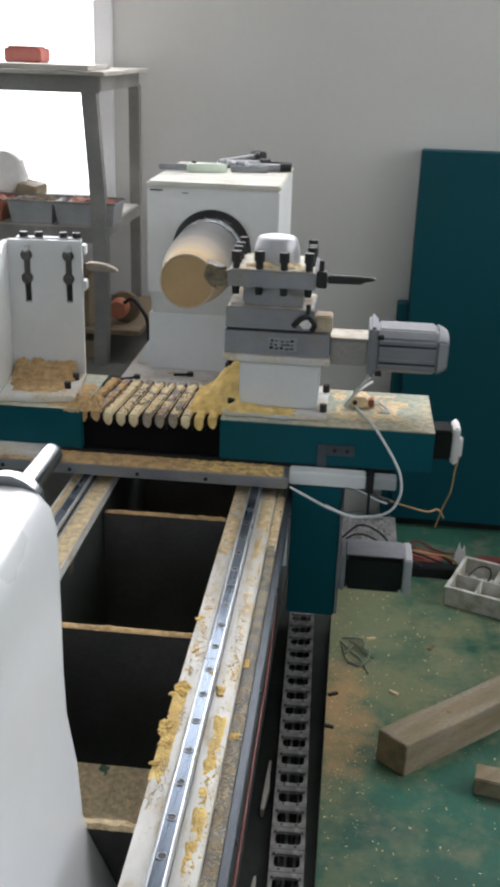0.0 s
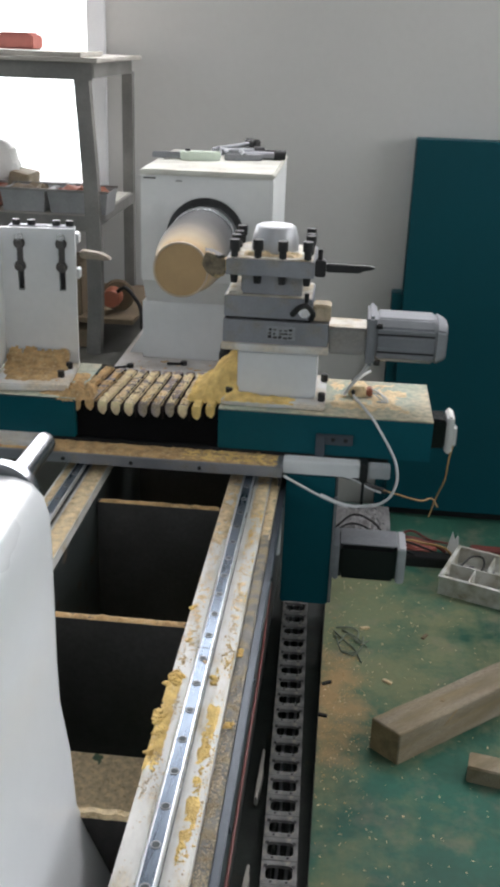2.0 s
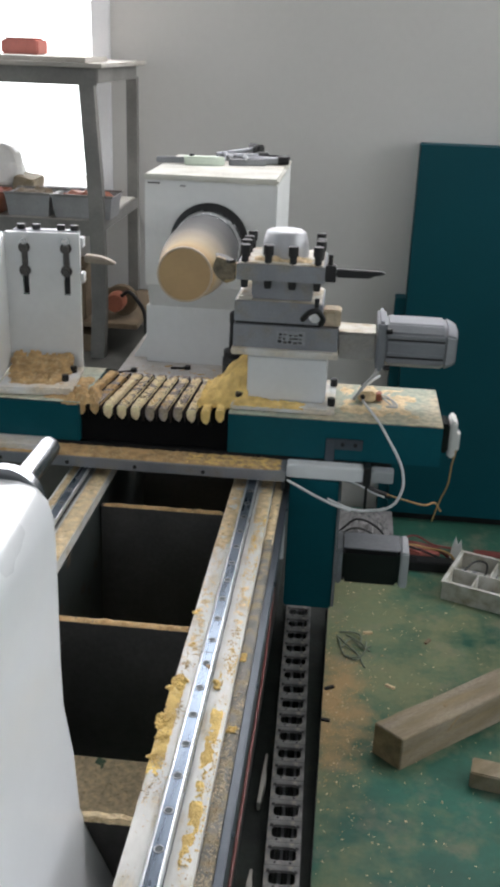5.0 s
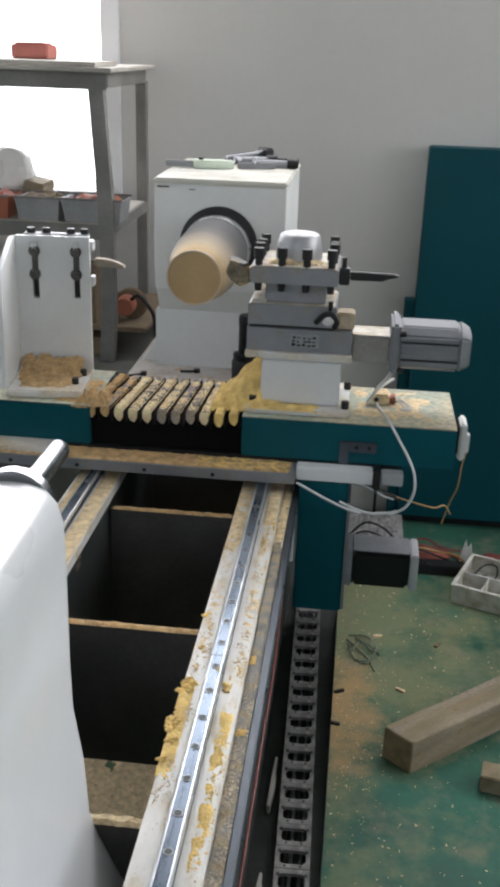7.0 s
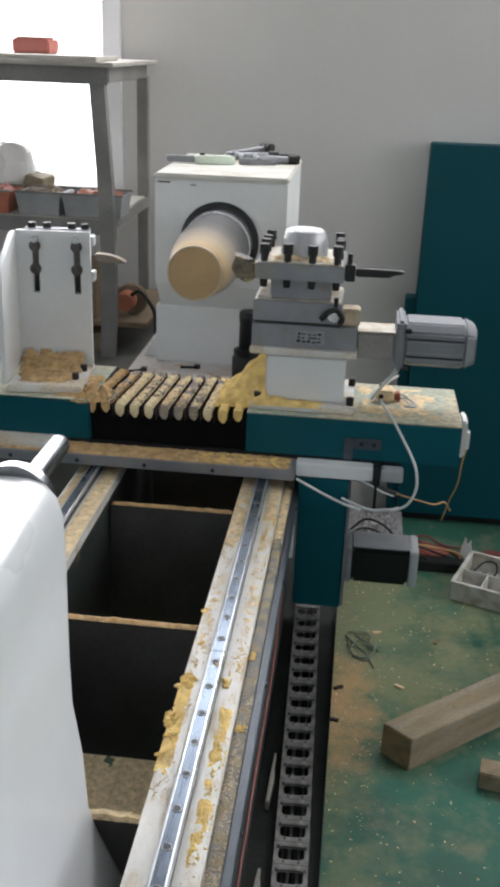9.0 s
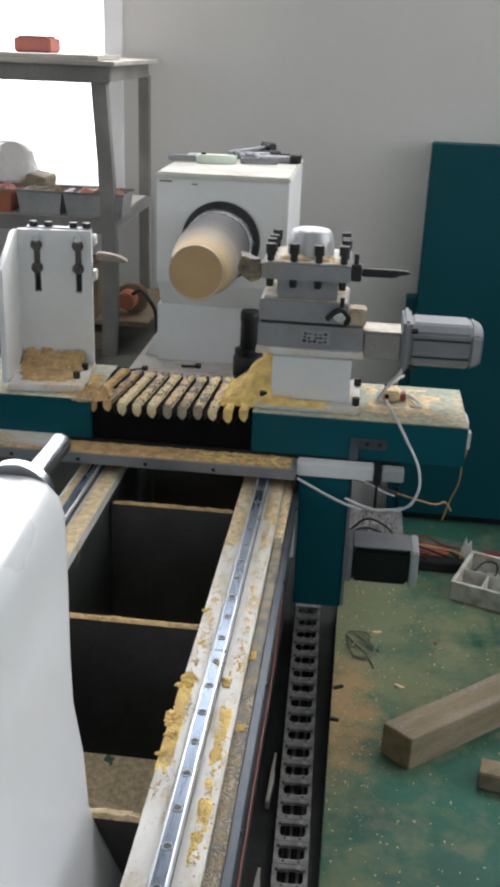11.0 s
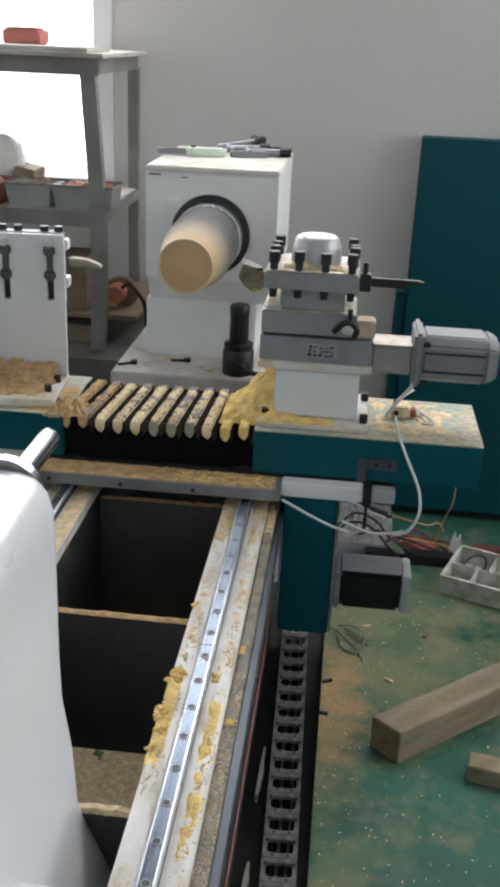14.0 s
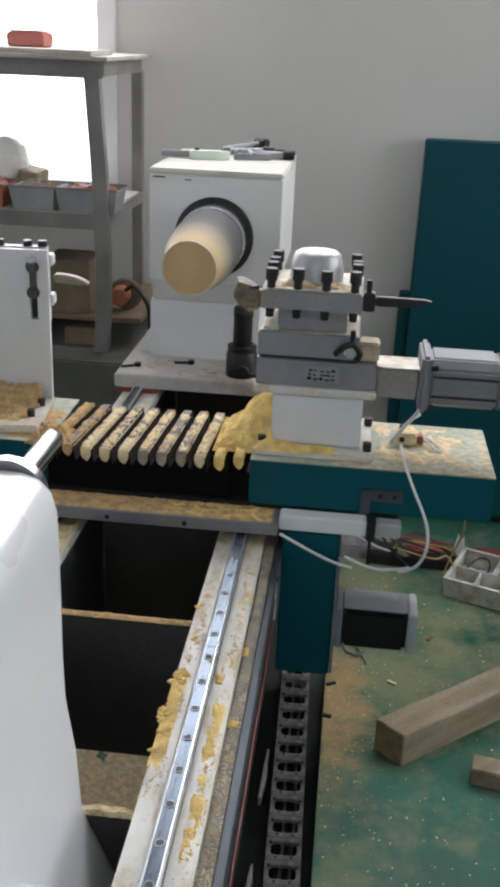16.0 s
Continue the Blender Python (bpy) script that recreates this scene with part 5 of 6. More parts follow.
def make_tool_post():
    tp = thing("tool_post", (-0.156, 2.045, 1.132), "square four-way lathe tool post with black screws", "tool post")
    x0, x1, y0, y1 = -0.240, -0.068, 1.960, 2.130
    part("base_block", box(BM(), -0.216, -0.092, 1.985, 2.105, 1.1325, 1.1745, 0.0012), TOOL_STEEL, tp)
    part("lower_plate", box(BM(), -0.240, -0.213, 1.975, 2.115, 1.1325, 1.1385, 0.001), TOOL_TOP, tp)
    part("turret", box(BM(), x0 - 0.006, x1, y0, y1, 1.175, 1.2075, 0.0012), TOOL_STEEL, tp, "grey steel square turret")
    part("turret_top", box(BM(), x0, x1 - 0.004, y0 + 0.004, y1 - 0.004, 1.208, 1.2105, 0.001), TOOL_TOP, tp)
    rng = random.Random(3)
    xs = [-0.230, -0.183, -0.133, -0.083]
    spots = [(x, y0 + 0.012) for x in xs] + [(x, y1 - 0.012) for x in xs] + [(x0 + 0.008, y) for y in (2.025, 2.068)] + [(x1 - 0.012, y) for y in (2.025, 2.068)]
    for x, y in spots:
        h = 1.246 + rng.uniform(-0.003, 0.003)
        bm = rod(BM(), (x, y, 1.2085), (x, y, h - 0.020), 0.0075, sides=12)
        rod(bm, (x, y, h - 0.020), (x, y, h), 0.0105, sides=14)
        part("clamp_screw", bm, BLACK, tp, "black square-head clamp screw")
    for x in xs:
        part("screw_end", rod(BM(), (x, y0 + 0.012, 1.158), (x, y0 + 0.012, 1.175), 0.007, 0.0085, sides=12), BLACK, tp)
    knob = [(0.0, 0.0), (0.0485, 0.0), (0.0485, 0.010), (0.047, 0.026), (0.042, 0.046), (0.040, 0.0495), (0.037, 0.0515), (0.0345, 0.052), (0.033, 0.0515), (0.0, 0.0515)]
    part("knob", turned(BM(), knob, Matrix.Translation((-0.154, 2.047, 1.2125)), 10), SILVER, tp, "silver domed lock knob")
    part("sawdust", heap(BM(), x0 + 0.02, x1 - 0.02, y0 + 0.02, y0 + 0.06, 1.2095, 0.010, 0.004, 0.5, 50, 51), SAWDUST_PALE, tp)
    # cutting tool facing the work
    part("tool_shank", box(BM(), -0.285, x0 - 0.0065, 1.975, 2.0, 1.1775, 1.2015, 0.002), GOLD, tp, "dust-caked tool shank")
    part("insert", prism(BM(), [(-0.292, 2.0), (-0.262, 1.967), (-0.250, 1.978), (-0.282, 2.035), (-0.300, 2.045)], "z", 1.2045, 1.2105, 0.001), DARK_STEEL, tp, "dark cutting insert")
    bm = prism(BM(), [(-0.298, 1.192), (-0.288, 1.2165), (-0.249, 1.2035), (-0.249, 1.170), (-0.268, 1.162), (-0.288, 1.175)], "y", 1.972, 1.990, 0.002)
    part("tool_face", bm, TOOL_DUSTY, tp, "yellow dusty tool face")
    # spare boring tool on the far side
    part("spare_holder", box(BM(), x1 + 0.0005, x1 + 0.022, 1.975, 2.0, 1.176, 1.2095, 0.002), BLACK, tp)
    part("holder_screw", rod(BM(), (x1 + 0.010, 1.987, 1.2095), (x1 + 0.010, 1.987, 1.230), 0.005), BLACK, tp)
    part("spare_tool", prism(BM(), [(x1 + 0.0225, 1.1855), (x1 + 0.090, 1.1865), (x1 + 0.098, 1.1915), (x1 + 0.114, 1.1945), (x1 + 0.122, 1.1985), (x1 + 0.110, 1.2015), (x1 + 0.0225, 1.2025)], "y", 1.98, 1.996, 0.002), BLACK, tp, "black boring bar")
    return tp


TOOL_POST = make_tool_post()

# ---- along the back wall ----


def make_shelf():
    st = thing("shelf_rack", (-1.3, 3.05, 0.722), "grey welded angle-iron shelf rack before the window", "shelf")
    xr, yf, yr = -0.713, 2.80, 3.30
    for x, y in ((xr, yf), (xr, yr), (-1.9, yf), (-1.9, yr)):
        wide = 0.042 if (x, y) == (xr, yf) else 0.034
        bm = prism(BM(), [(x - wide, y), (x, y), (x, y + 0.034), (x - 0.006, y + 0.034), (x - 0.006, y + 0.006), (x - wide, y + 0.006)], "z", 0.722, 1.505)
        if (x, y) == (xr, yf):
            bmesh.ops.subdivide_edges(bm, edges=[e for e in bm.edges if abs(e.verts[0].co.z - e.verts[1].co.z) > 0.1], cuts=4)
            for v in bm.verts:
                v.co.x += 0.010 - 0.022 * max(0, (v.co.z - 1.15) / 0.35) - 0.008 * (v.co.z < 0.8)
        part("post", bm, SHELF, st, smooth=0)
    part("top_board", box(BM(), -1.95, xr + 0.02, yf - 0.03, yr + 0.06, 1.5405, 1.552, 0.002), SHELF_TOP, st, "dusty top board")
    for y in (yf, yr):
        part("top_rail", box(BM(), -1.92, xr, y - 0.007, y - 0.001, 1.495, 1.540, 0.001), SHELF, st)
        part("mid_rail", box(BM(), -1.92, xr - 0.001, y + 0.0065, y + 0.012, 1.085, 1.128, 0.001), SHELF, st)
    part("end_rail", box(BM(), xr - 0.0055, xr + 0.0005, yf + 0.007, yr, 1.50, 1.540, 0.001), SHELF, st)
    part("end_rail", box(BM(), xr - 0.0055, xr + 0.0005, yf + 0.013, yr, 1.095, 1.128, 0.001), SHELF, st)
    part("middle_board", box(BM(), -1.92, xr - 0.007, yf + 0.013, yr, 1.118, 1.130, 0.002), SHELF_TOP, st)
    part("low_board", box(BM(), -1.92, xr + 0.09, yf + 0.06, yr + 0.02, 0.800, 0.815, 0.002), CARD, st, "brown low shelf board")
    # things on the rack
    board = solo("board", box(BM(), -1.6, -0.745, 2.80, 3.05, 1.5525, 1.565, 0.002), SHELF_TOP, "flat pale board lying on the rack", "board", at=(-1.2, 2.9, 1.5525))
    bm = box(box(BM(), -1.03, -0.922, 2.95, 3.05, 1.5655, 1.604, 0.004), -1.02, -0.935, 2.955, 3.045, 1.604, 1.6095, 0.002)
    solo("red_box", bm, RED, "faded red plastic box on the rack", "box", at=(-1.0, 2.98, 1.565))
    for k, (x, y) in enumerate(((-0.932, 2.88), (-0.772, 2.88), (-1.082, 2.88))):
        b = thing("storage_bin", (x, y, 1.1305), ("grey plastic storage bin on the shelf", "pale grey storage bin beside the post", "orange storage bin on the shelf")[k], "bin", "bins on the shelf")
        bm = BM()
        w, d, h = (0.066, 0.088, 0.066)[k], 0.062, 0.062
        lo = [bm.verts.new((x + sx * (w - 0.008), y + sy * (d - 0.008), 1.131)) for sx, sy in ((-1, -1), (1, -1), (1, 1), (-1, 1))]
        hi = [bm.verts.new((x + sx * w, y + sy * d, 1.131 + h)) for sx, sy in ((-1, -1), (1, -1), (1, 1), (-1, 1))]
        inn = [bm.verts.new((x + sx * (w - 0.004), y + sy * (d - 0.004), 1.131 + h)) for sx, sy in ((-1, -1), (1, -1), (1, 1), (-1, 1))]
        deep = [bm.verts.new((x + sx * (w - 0.012), y + sy * (d - 0.012), 1.136)) for sx, sy in ((-1, -1), (1, -1), (1, 1), (-1, 1))]
        bm.faces.new(lo[::-1]), bm.faces.new(deep)
        for p, q in ((lo, hi), (hi, inn), (inn, deep)):
            for i in range(4):
                bm.faces.new((p[i], p[(i + 1) % 4], q[(i + 1) % 4], q[i]))
        bmesh.ops.recalc_face_normals(bm, faces=bm.faces)
        part("tub", bm, (BIN, BIN, ORANGE)[k], b, smooth=0)
        for yy in (y - d, y + d):
            part("rim", box(BM(), x - w - 0.003, x + w + 0.003, yy - 0.003, yy + 0.003, 1.1925, 1.199, 0.001), SHELF, b)
        part("clutter", heap(BM(), x - w + 0.012, x + w - 0.012, y - d + 0.012, y + d - 0.012, 1.180, 0.02, 0.01, 0.8, 40, k, 0.2), (CARD, ORANGE, RED)[k], b)
    # crumpled milky bag standing on the shelf
    bm = BM()
    prof = [(0.0, 0.0), (0.06, 0.0), (0.072, 0.02), (0.078, 0.04), (0.080, 0.06), (0.080, 0.08), (0.076, 0.10), (0.068, 0.12), (0.060, 0.14), (0.045, 0.16), (0.03, 0.17), (0.0, 0.175)]
    turned(bm, prof, Matrix.Translation((-1.105, 3.10, 1.131)), 28)
    for v in bm.verts:
        if v.co.z > 1.133:
            off = noise.noise_vector(v.co * 24) * 0.022
            v.co += Vector((off.x, off.y, abs(off.z) * 0.5))
    solo("plastic_bag", bm, PLASTIC, "crumpled milky plastic bag on the shelf", "bag", at=(-1.105, 3.10, 1.131), smooth=25)
    bm = prism(BM(), [(-1.06, 1.131), (-0.985, 1.131), (-0.975, 1.205), (-1.035, 1.218)], "y", 3.02, 3.14, 0.004)
    solo("wooden_block", bm, TIMBER, "small pale wooden block on the shelf", "block", at=(-1.02, 3.08, 1.131))
    # lower board: angle grinder-like round tool and boxes
    red = thing("power_tool", (-0.72, 2.93, 0.815), "red and tan hand power tool on the low shelf", "power tool")
    part("body", turned(BM(), [(0, -0.03), (0.026, -0.028), (0.030, -0.01), (0.030, 0.02), (0.024, 0.04), (0, 0.045)], Matrix.Translation((-0.702, 2.93, 0.866)) @ ALONG, 24), ORANGE, red)
    part("guard", turned(BM(), [(0, 0.0), (0.044, 0.0), (0.05, 0.006), (0.044, 0.02), (0, 0.022)], Matrix.Translation((-0.69, 2.955, 0.866)) @ ALONG, 28), CARD, red)
    part("cord", cord(BM(), [(-0.685, 2.92, 0.885), (-0.655, 2.90, 0.905), (-0.625, 2.89, 0.88), (-0.605, 2.89, 0.84), (-0.60, 2.89, 0.76), (-0.598, 2.89, 0.725)], 0.006), BLACK, red)
    solo("cardboard_box", box(BM(), -0.93, -0.785, 2.88, 3.05, 0.8155, 0.975, 0.003), CARD, "brown cardboard box on the low shelf", "box", at=(-0.86, 2.96, 0.8155))
    solo("cardboard_box", box(BM(), -0.86, -0.75, 2.86, 2.96, 0.7225, 0.775, 0.003), CARD, "flat brown carton under the low shelf", "box", at=(-0.8, 2.9, 0.7225))
    solo("concrete_ledge", box(BM(), -2.6, -0.585, 2.70, 3.418, 0.0, 0.722, 0.006), CONCRETE, "grey concrete ledge under the shelf rack", "ledge", kind="structure")


make_shelf()

# ---- on the floor ----


def make_floor_things():
    m = Matrix.Translation((0.209, 1.955, 0)) @ pose(0, 0, 0, 0, 0, 40.4)
    t = thing("timber_beam", (0.209, 1.955, 0), "rough sawn square timber lying on the floor", "timber")
    bm = prism(BM(), [(0.0, 0.0), (1.0, 0.0), (1.0, 0.086), (-0.0137, 0.086)], "z", 0.0, 0.091)
    bmesh.ops.subdivide_edges(bm, edges=[e for e in bm.edges if abs(e.verts[0].co.x - e.verts[1].co.x) > 0.5], cuts=24)
    for v in bm.verts:
        if 0.02 < v.co.x < 0.99:
            off = noise.noise_vector(v.co * 9) * 0.0022
            v.co += Vector((0, off.y, off.z * (v.co.z > 0.05)))
    bmesh.ops.bevel(bm, geom=[e for e in bm.edges if e.calc_face_angle(0) > 0.7], offset=0.002, segments=2, affect="EDGES", clamp_overlap=True)
    bmesh.ops.transform(bm, matrix=m, verts=bm.verts)
    part("beam", bm, TIMBER, t)
    bm = prism(BM(), [(-0.0008, 0.003), (-0.0003, 0.003), (-0.0135, 0.083), (-0.0141, 0.083)], "z", 0.003, 0.088)
    bmesh.ops.transform(bm, matrix=m, verts=bm.verts)
    part("end_grain", bm, TIMBER_END, t, "darker end grain")
    part("knot", rod(BM(), m @ Vector((0.185, 0.045, 0.0885)), m @ Vector((0.185, 0.045, 0.0915)), 0.007, sides=14), TIMBER_END, t)
    bm = prism(BM(), [(0.150, 0.052), (0.165, 0.060), (0.196, 0.0885), (0.186, 0.0885), (0.160, 0.066)], "y", -0.0012, 0.001)
    bmesh.ops.transform(bm, matrix=m, verts=bm.verts)
    part("knot", bm, TIMBER_END, t, "dark split knot")
    m2 = Matrix.Translation((0.370, 1.919, 0)) @ pose(0, 0, 0, 0, 0, -11)
    solo("timber_offcut", box(BM(), 0.0, 0.4, 0.0, 0.06, 0.0, 0.046, 0.003, m2), TIMBER, "short rounded timber offcut on the floor", "timber", at=(0.370, 1.919, 0))
    # white compartment tray
    m3 = Matrix.Translation((0.366, 2.79, 0)) @ pose(0, 0, 0, 0, 0, -21)
    tray = thing("organiser_tray", (0.366, 2.79, 0), "white plastic tray with compartments on the floor", "tray")
    w, d, h = 0.34, 0.23, 0.062
    part("bottom", box(BM(), 0, w, 0, d, 0, 0.006, 0.001, m3), TRAY_WHITE, tray)
    for a, b, c, e in ((0, w, 0, 0.005), (0, w, d - 0.005, d), (0, 0.005, 0.0055, d - 0.0055), (w - 0.005, w, 0.0055, d - 0.0055)):
        part("side", box(BM(), a, b, c, e, 0.0065, h, 0.001, m3), TRAY_WHITE, tray)
    for a, b, c, e in ((0.0055, w - 0.0055, 0.112, 0.117), (0.085, 0.09, 0.0055, 0.1115), (0.12, 0.125, 0.1175, d - 0.0055), (0.21, 0.215, 0.0055, 0.1115)):
        part("divider", box(BM(), a, b, c, e, 0.0065, h - 0.006, 0.001, m3), TRAY_WHITE, tray)
    part("rim", box(box(box(BM(), -0.004, w + 0.004, -0.004, 0.008, h, h + 0.004, 0.001, m3), -0.004, w + 0.004, d - 0.008, d + 0.004, h, h + 0.004, 0.001, m3), -0.004, 0.008, 0.0085, d - 0.0085, h, h + 0.004, 0.001, m3), TRAY_WHITE, tray)
    part("coiled_wire", cord(BM(), [m3 @ Vector(p) for p in ((0.02, 0.14, 0.02), (0.05, 0.2, 0.05), (0.09, 0.2, 0.055), (0.1, 0.15, 0.04), (0.06, 0.13, 0.03))], 0.003), BLACK, tray)
    part("clutter", crumbs(BM(), 60, lambda g: m3 @ Vector((g.uniform(0.01, 0.33), g.uniform(0.01, 0.22), 0.008)), 0.008, 6), GREY_METAL, tray, smooth=0)
    # clutter behind the carriage
    solo("steel_channel", box(BM(), 0.13, 0.43, 2.955, 3.005, 0.0, 0.035, 0.003), BLACK, "dark steel channel lying on the floor", "steel bar", at=(0.28, 2.98, 0))
    bm = BM()
    n = 30

    def crumple(i, j):
        p = Vector((i * 0.27 + j * 0.06, j * 0.22 - i * 0.09, 2))
        swell = max(0, math.sin(i / n * 3.14) * math.sin(j / n * 3.14)) ** 0.9
        return 0.042 + swell * (0.004 + 0.035 * abs(noise.noise(p)) + 0.02 * abs(noise.noise(p * 2.6)))
    grid = [[bm.verts.new((0.024 + 0.206 * i / n, 2.985 + 0.34 * j / n, crumple(i, j))) for j in range(n + 1)] for i in range(n + 1)]
    for i in range(n):
        for j in range(n):
            bm.faces.new((grid[i][j], grid[i + 1][j], grid[i + 1][j + 1], grid[i][j + 1]))
    ring = [v for v in bm.verts if v.is_boundary]
    for v in ring:
        v.co.z = 0.0
    solo("plastic_film", bm, FILM, "crumpled clear plastic film on the floor", "plastic film", at=(0.15, 3.0, 0), smooth=20)
    solo("grey_carton", box(BM(), 0.034, 0.222, 2.995, 3.315, 0.0, 0.040, 0.004), GREY_METAL, "grey metal case under the plastic film", "case", at=(0.16, 3.0, 0))
    for k, (pts, material, label) in enumerate((
            (((0.20, 3.02, 0.045), (0.25, 3.05, 0.06), (0.31, 3.06, 0.045), (0.37, 3.07, 0.03), (0.42, 3.05, 0.008)), CABLE_RED, "red power cable on the floor"),
            (((0.22, 3.08, 0.02), (0.29, 3.12, 0.05), (0.36, 3.10, 0.03), (0.44, 3.12, 0.01)), CABLE_RED, "red wire on the floor"),
            (((0.24, 3.0, 0.06), (0.28, 3.02, 0.065), (0.34, 3.03, 0.05), (0.40, 3.0, 0.055), (0.43, 2.99, 0.02), (0.43, 2.94, 0.005)), CABLE_TAN, "tan wire across the floor"),
            (((0.10, 2.95, 0.10), (0.16, 2.97, 0.11), (0.24, 2.99, 0.08), (0.30, 3.02, 0.05), (0.40, 3.04, 0.006)), BLACK, "black cable on the floor"),
            (((0.03, 3.06, 0.07), (0.09, 3.08, 0.115), (0.16, 3.05, 0.105), (0.22, 3.0, 0.06), (0.30, 2.96, 0.042)), BLACK, "black cable on the floor"),
            (((0.02, 3.0, 0.075), (0.08, 3.02, 0.11), (0.15, 3.0, 0.10), (0.21, 2.96, 0.05), (0.27, 2.93, 0.005)), BLACK, "black cable on the floor"))):
        solo("cable", cord(BM(), pts, 0.007 if k == 0 else 0.004), material, label, "cable", "cables behind the lathe", at=pts[0])
    bm = prism(BM(), [(0.255, 3.06), (0.31, 3.03), (0.385, 3.06), (0.37, 3.10), (0.29, 3.13)], "z", 0.0, 0.028, 0.006)
    solo("plastic_cover", bm, RED, "dull red plastic cover on the floor", "cover", at=(0.31, 3.07, 0))
    solo("metal_foil", prism(BM(), [(0.205, 0.062), (0.212, 0.085), (0.245, 0.062), (0.262, 0.040), (0.25, 0.035), (0.225, 0.05)], "y", 2.955, 2.962, 0.001), CHROME, "shiny strip of metal foil among the cables", "foil", at=(0.23, 2.96, 0.035))
    bm = prism(BM(), [(0.412, 0.0), (0.447, 0.0), (0.452, 0.045), (0.446, 0.085), (0.437, 0.066), (0.427, 0.097), (0.417, 0.052)], "y", 3.040, 3.048, 0.001)
    solo("plastic_scrap", bm, PLASTIC, "torn white plastic scrap standing on the floor", "scrap", at=(0.43, 3.044, 0))
    solo("metal_scrap", prism(BM(), [(0.50, 3.07), (0.80, 3.05), (0.80, 3.10), (0.50, 3.11)], "z", 0.0, 0.02, 0.002), CABLE_RED, "red strip lying before the cabinet", "scrap", at=(0.65, 3.08, 0))
    for k, pts in enumerate((((0.045, 2.52, 0.003), (0.075, 2.47, 0.006), (0.105, 2.43, 0.004), (0.125, 2.37, 0.002)), ((0.05, 2.50, 0.003), (0.06, 2.44, 0.006), (0.075, 2.41, 0.004), (0.11, 2.42, 0.002)),
                             ((0.07, 2.53, 0.003), (0.11, 2.49, 0.006), (0.14, 2.45, 0.003)),
                             ((0.13, 2.50, 0.003), (0.125, 2.44, 0.008), (0.10, 2.40, 0.005), (0.075, 2.42, 0.003)), ((0.05, 2.54, 0.003), (0.09, 2.54, 0.007), (0.115, 2.52, 0.006), (0.11, 2.47, 0.003)),
                             ((0.06, 2.46, 0.004), (0.085, 2.50, 0.009), (0.12, 2.46, 0.007), (0.145, 2.48, 0.003)))):
        solo("twine_scrap", cord(BM(), pts, 0.0026, 6), TWINE, "grey scrap of twine on the floor", "scrap", "scraps on the floor", at=pts[0])
    for k, (x, y, a) in enumerate(((0.030, 2.26, 30), (0.022, 2.12, -10), (0.135, 2.55, 15), (0.31, 2.53, 60), (0.195, 2.29, -30))):
        m4 = Matrix.Translation((x, y, 0)) @ pose(0, 0, 0, 0, 0, a)
        solo("wood_chip", box(BM(), -0.014, 0.014, -0.005, 0.005, 0.0, 0.006, 0.001, m4), (BLACK, BLACK, SAWDUST_PALE, CARD, SAWDUST_PALE)[k], ("dark chip on the floor", "dark chip on the floor", "pale wood chip on the floor", "brown chip on the floor", "pale wood chip on the floor")[k], "chip", "scraps on the floor", at=(x, y, 0))

    def spot(g):
        x = 0.02 + abs(g.gauss(0, 0.30))
        return (x, g.uniform(1.2, 2.9), 0.0005)
    solo("floor_sawdust", crumbs(BM(), 480, spot, 0.0025, 12), SAWDUST_PALE, "scattered wood chips on the green floor", "sawdust", kind="stuff", smooth=0)
    def strewn(g):
        return (0.015 + abs(g.gauss(0, 0.06)), g.gauss(2.2, 0.2), 0.0004)
    solo("floor_sawdust", crumbs(BM(), 700, strewn, 0.0019, 17), SAWDUST_TAN, "orange-brown chips strewn beside the lathe", "sawdust", kind="stuff", smooth=0)
    # paler sawdust than elsewhere on the floor, to make up for light missing here
    bm = heap(BM(), -0.95, -0.15, 1.3, 2.15, -0.0005, 0.006, 0.012, 0.45, 12, 61, 0.2)
    solo("floor_sawdust", bm, SAWDUST_PALE, "sawdust lying under the lathe bed", "sawdust", kind="stuff")


make_floor_things()

# ---- what moves ----
# seconds, travel of the carriage along the bed, travel of the cross slide to the right
TRAVEL = [
    (0.0, 0.000, 0.000), (0.5, 0.000, 0.0025), (1.0, 0.000, 0.0045), (2.0, 0.001, 0.009), (3.0, 0.002, 0.0135), (4.0, 0.003, 0.0175),
    (6.5, 0.005, 0.029), (7.5, 0.006, 0.0335), (8.5, 0.006, 0.0385), (9.0, 0.006, 0.0405), (11.5, 0.006, 0.0515), (12.0, 0.006, 0.0525),
    (12.25, -0.004, 0.061), (12.5, -0.019, 0.072), (12.75, -0.036, 0.083), (13.0, -0.053, 0.0885), (13.25, -0.071, 0.089), (13.5, -0.088, 0.089), (14.0, -0.122, 0.089),
    (14.5, -0.157, 0.089), (15.0, -0.191, 0.089), (15.5, -0.225, 0.089), (16.0, -0.257, 0.089),
]


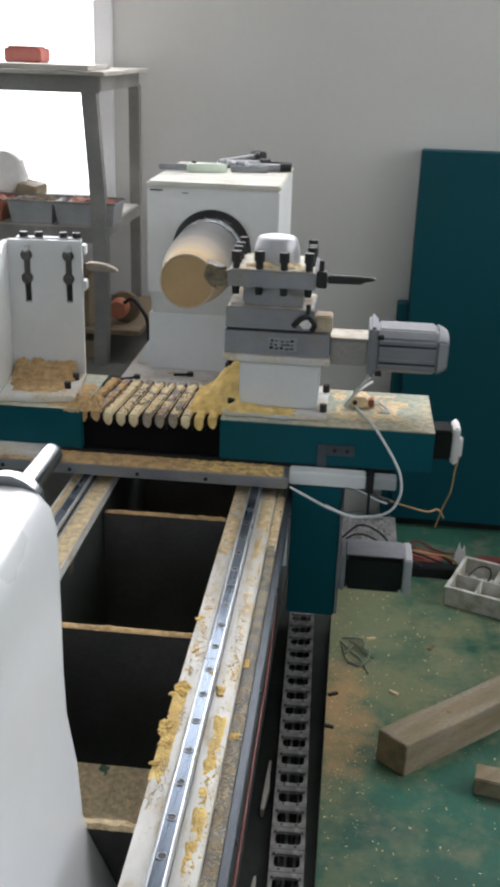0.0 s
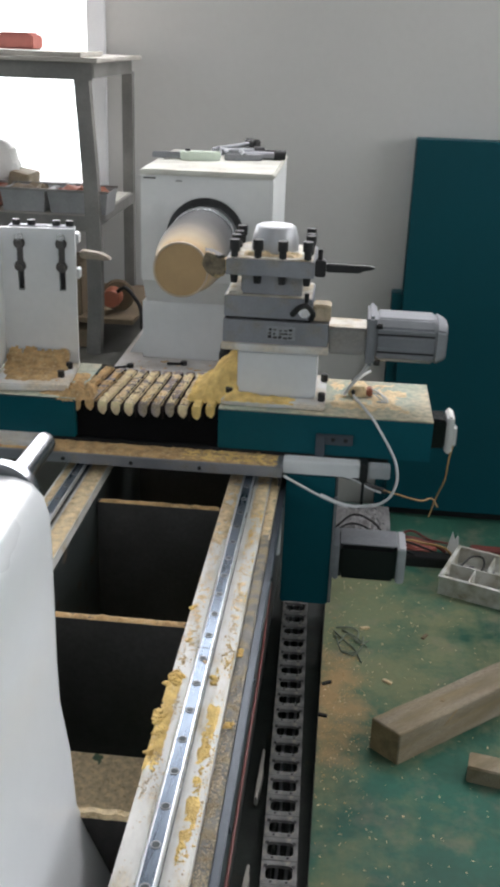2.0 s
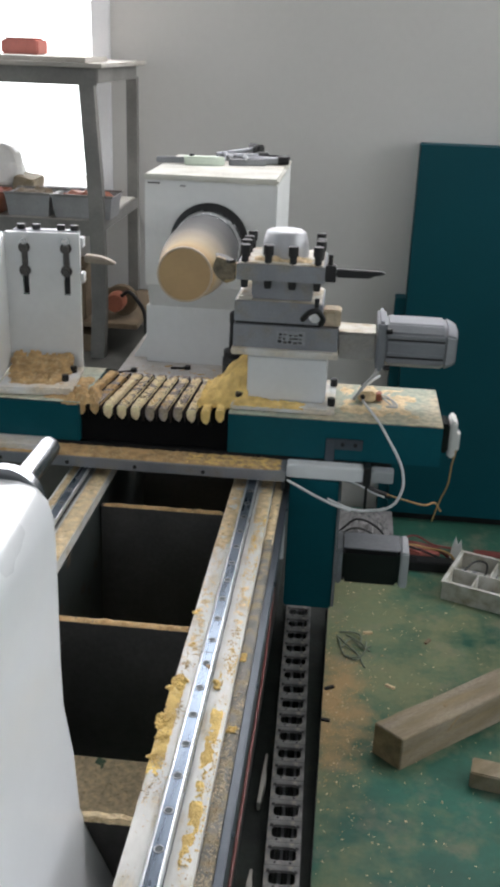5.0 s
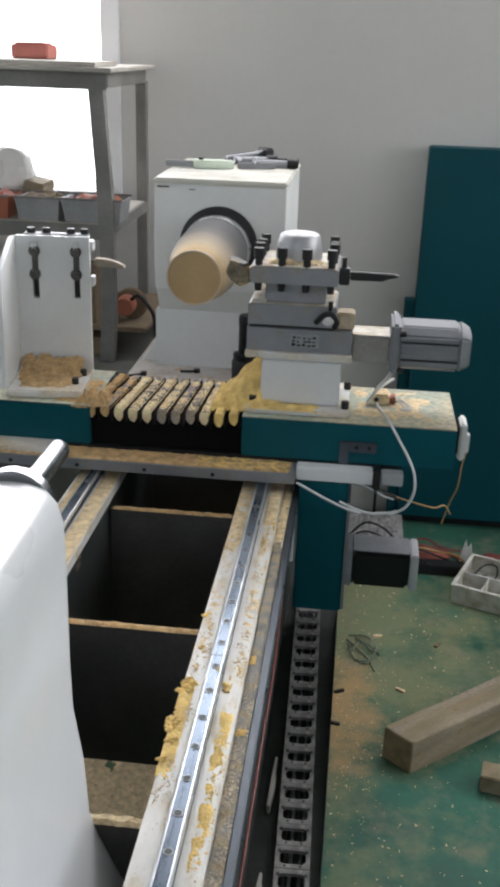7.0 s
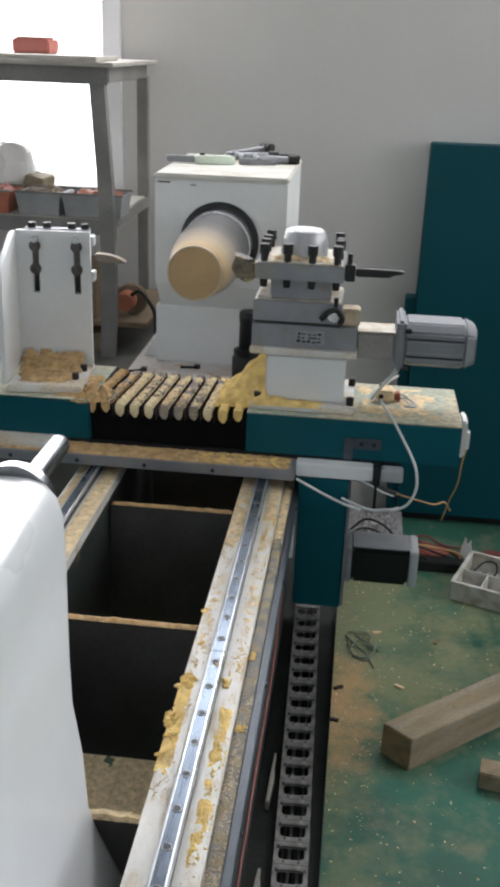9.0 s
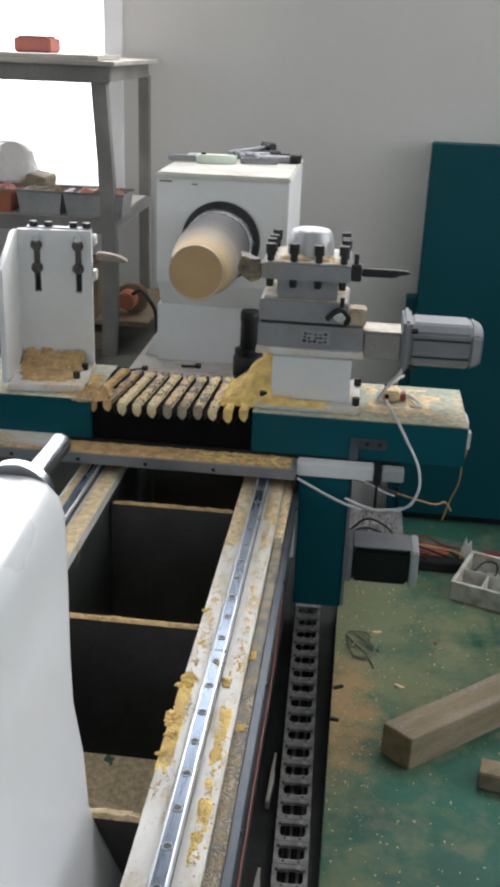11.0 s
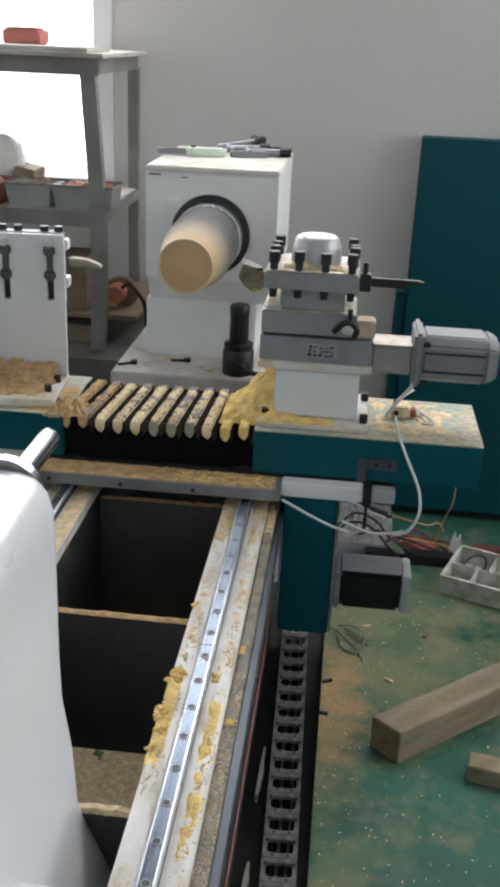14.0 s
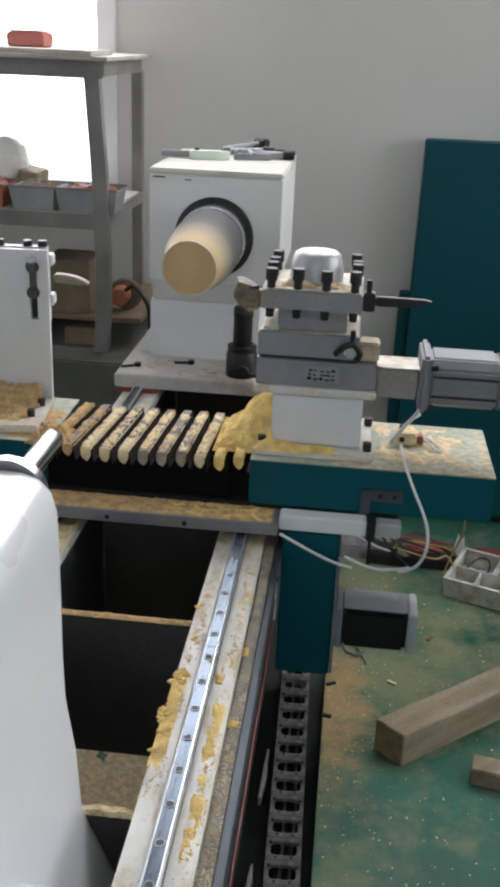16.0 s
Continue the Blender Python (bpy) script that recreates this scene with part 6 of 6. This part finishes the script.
def motions():
    def shifted(ob, dx, dy):
        return [(t, Matrix.Translation(Vector(ob.location) + Vector((dx * c, dy * a, 0)))) for t, a, c in TRAVEL]
    moves = [(CARRIAGE, 0, 1), (BRACKET, 0, 1), (BELLOWS, 0, 1), (CROSS, 1, 1), (TOOL_POST, 1, 1)]
    moves += [(fold, (k + 0.5) / PLEATS, 0) for k, fold in enumerate(FOLDS)]
    for ob, dx, dy in moves:
        walk(ob, shifted(ob, dx, dy))
    for ob, dx, swing in ((HOSE_LOOP, 0.5, 0), (HOSE_LEAD, 0, -190)):
        walk(ob, [(t, Matrix.Translation(Vector(ob.location) + Vector((dx * c, 0, 0))) @ pose(0, 0, 0, 0, 0, swing * c)) for t, a, c in TRAVEL])
    for ob in (CHUCK, WORK):
        base = Matrix.Translation(ob.location)
        walk(ob, [(k * 0.1, base @ Matrix.Rotation(radians(-78 * k), 4, "Y")) for k in range(161)])


motions()
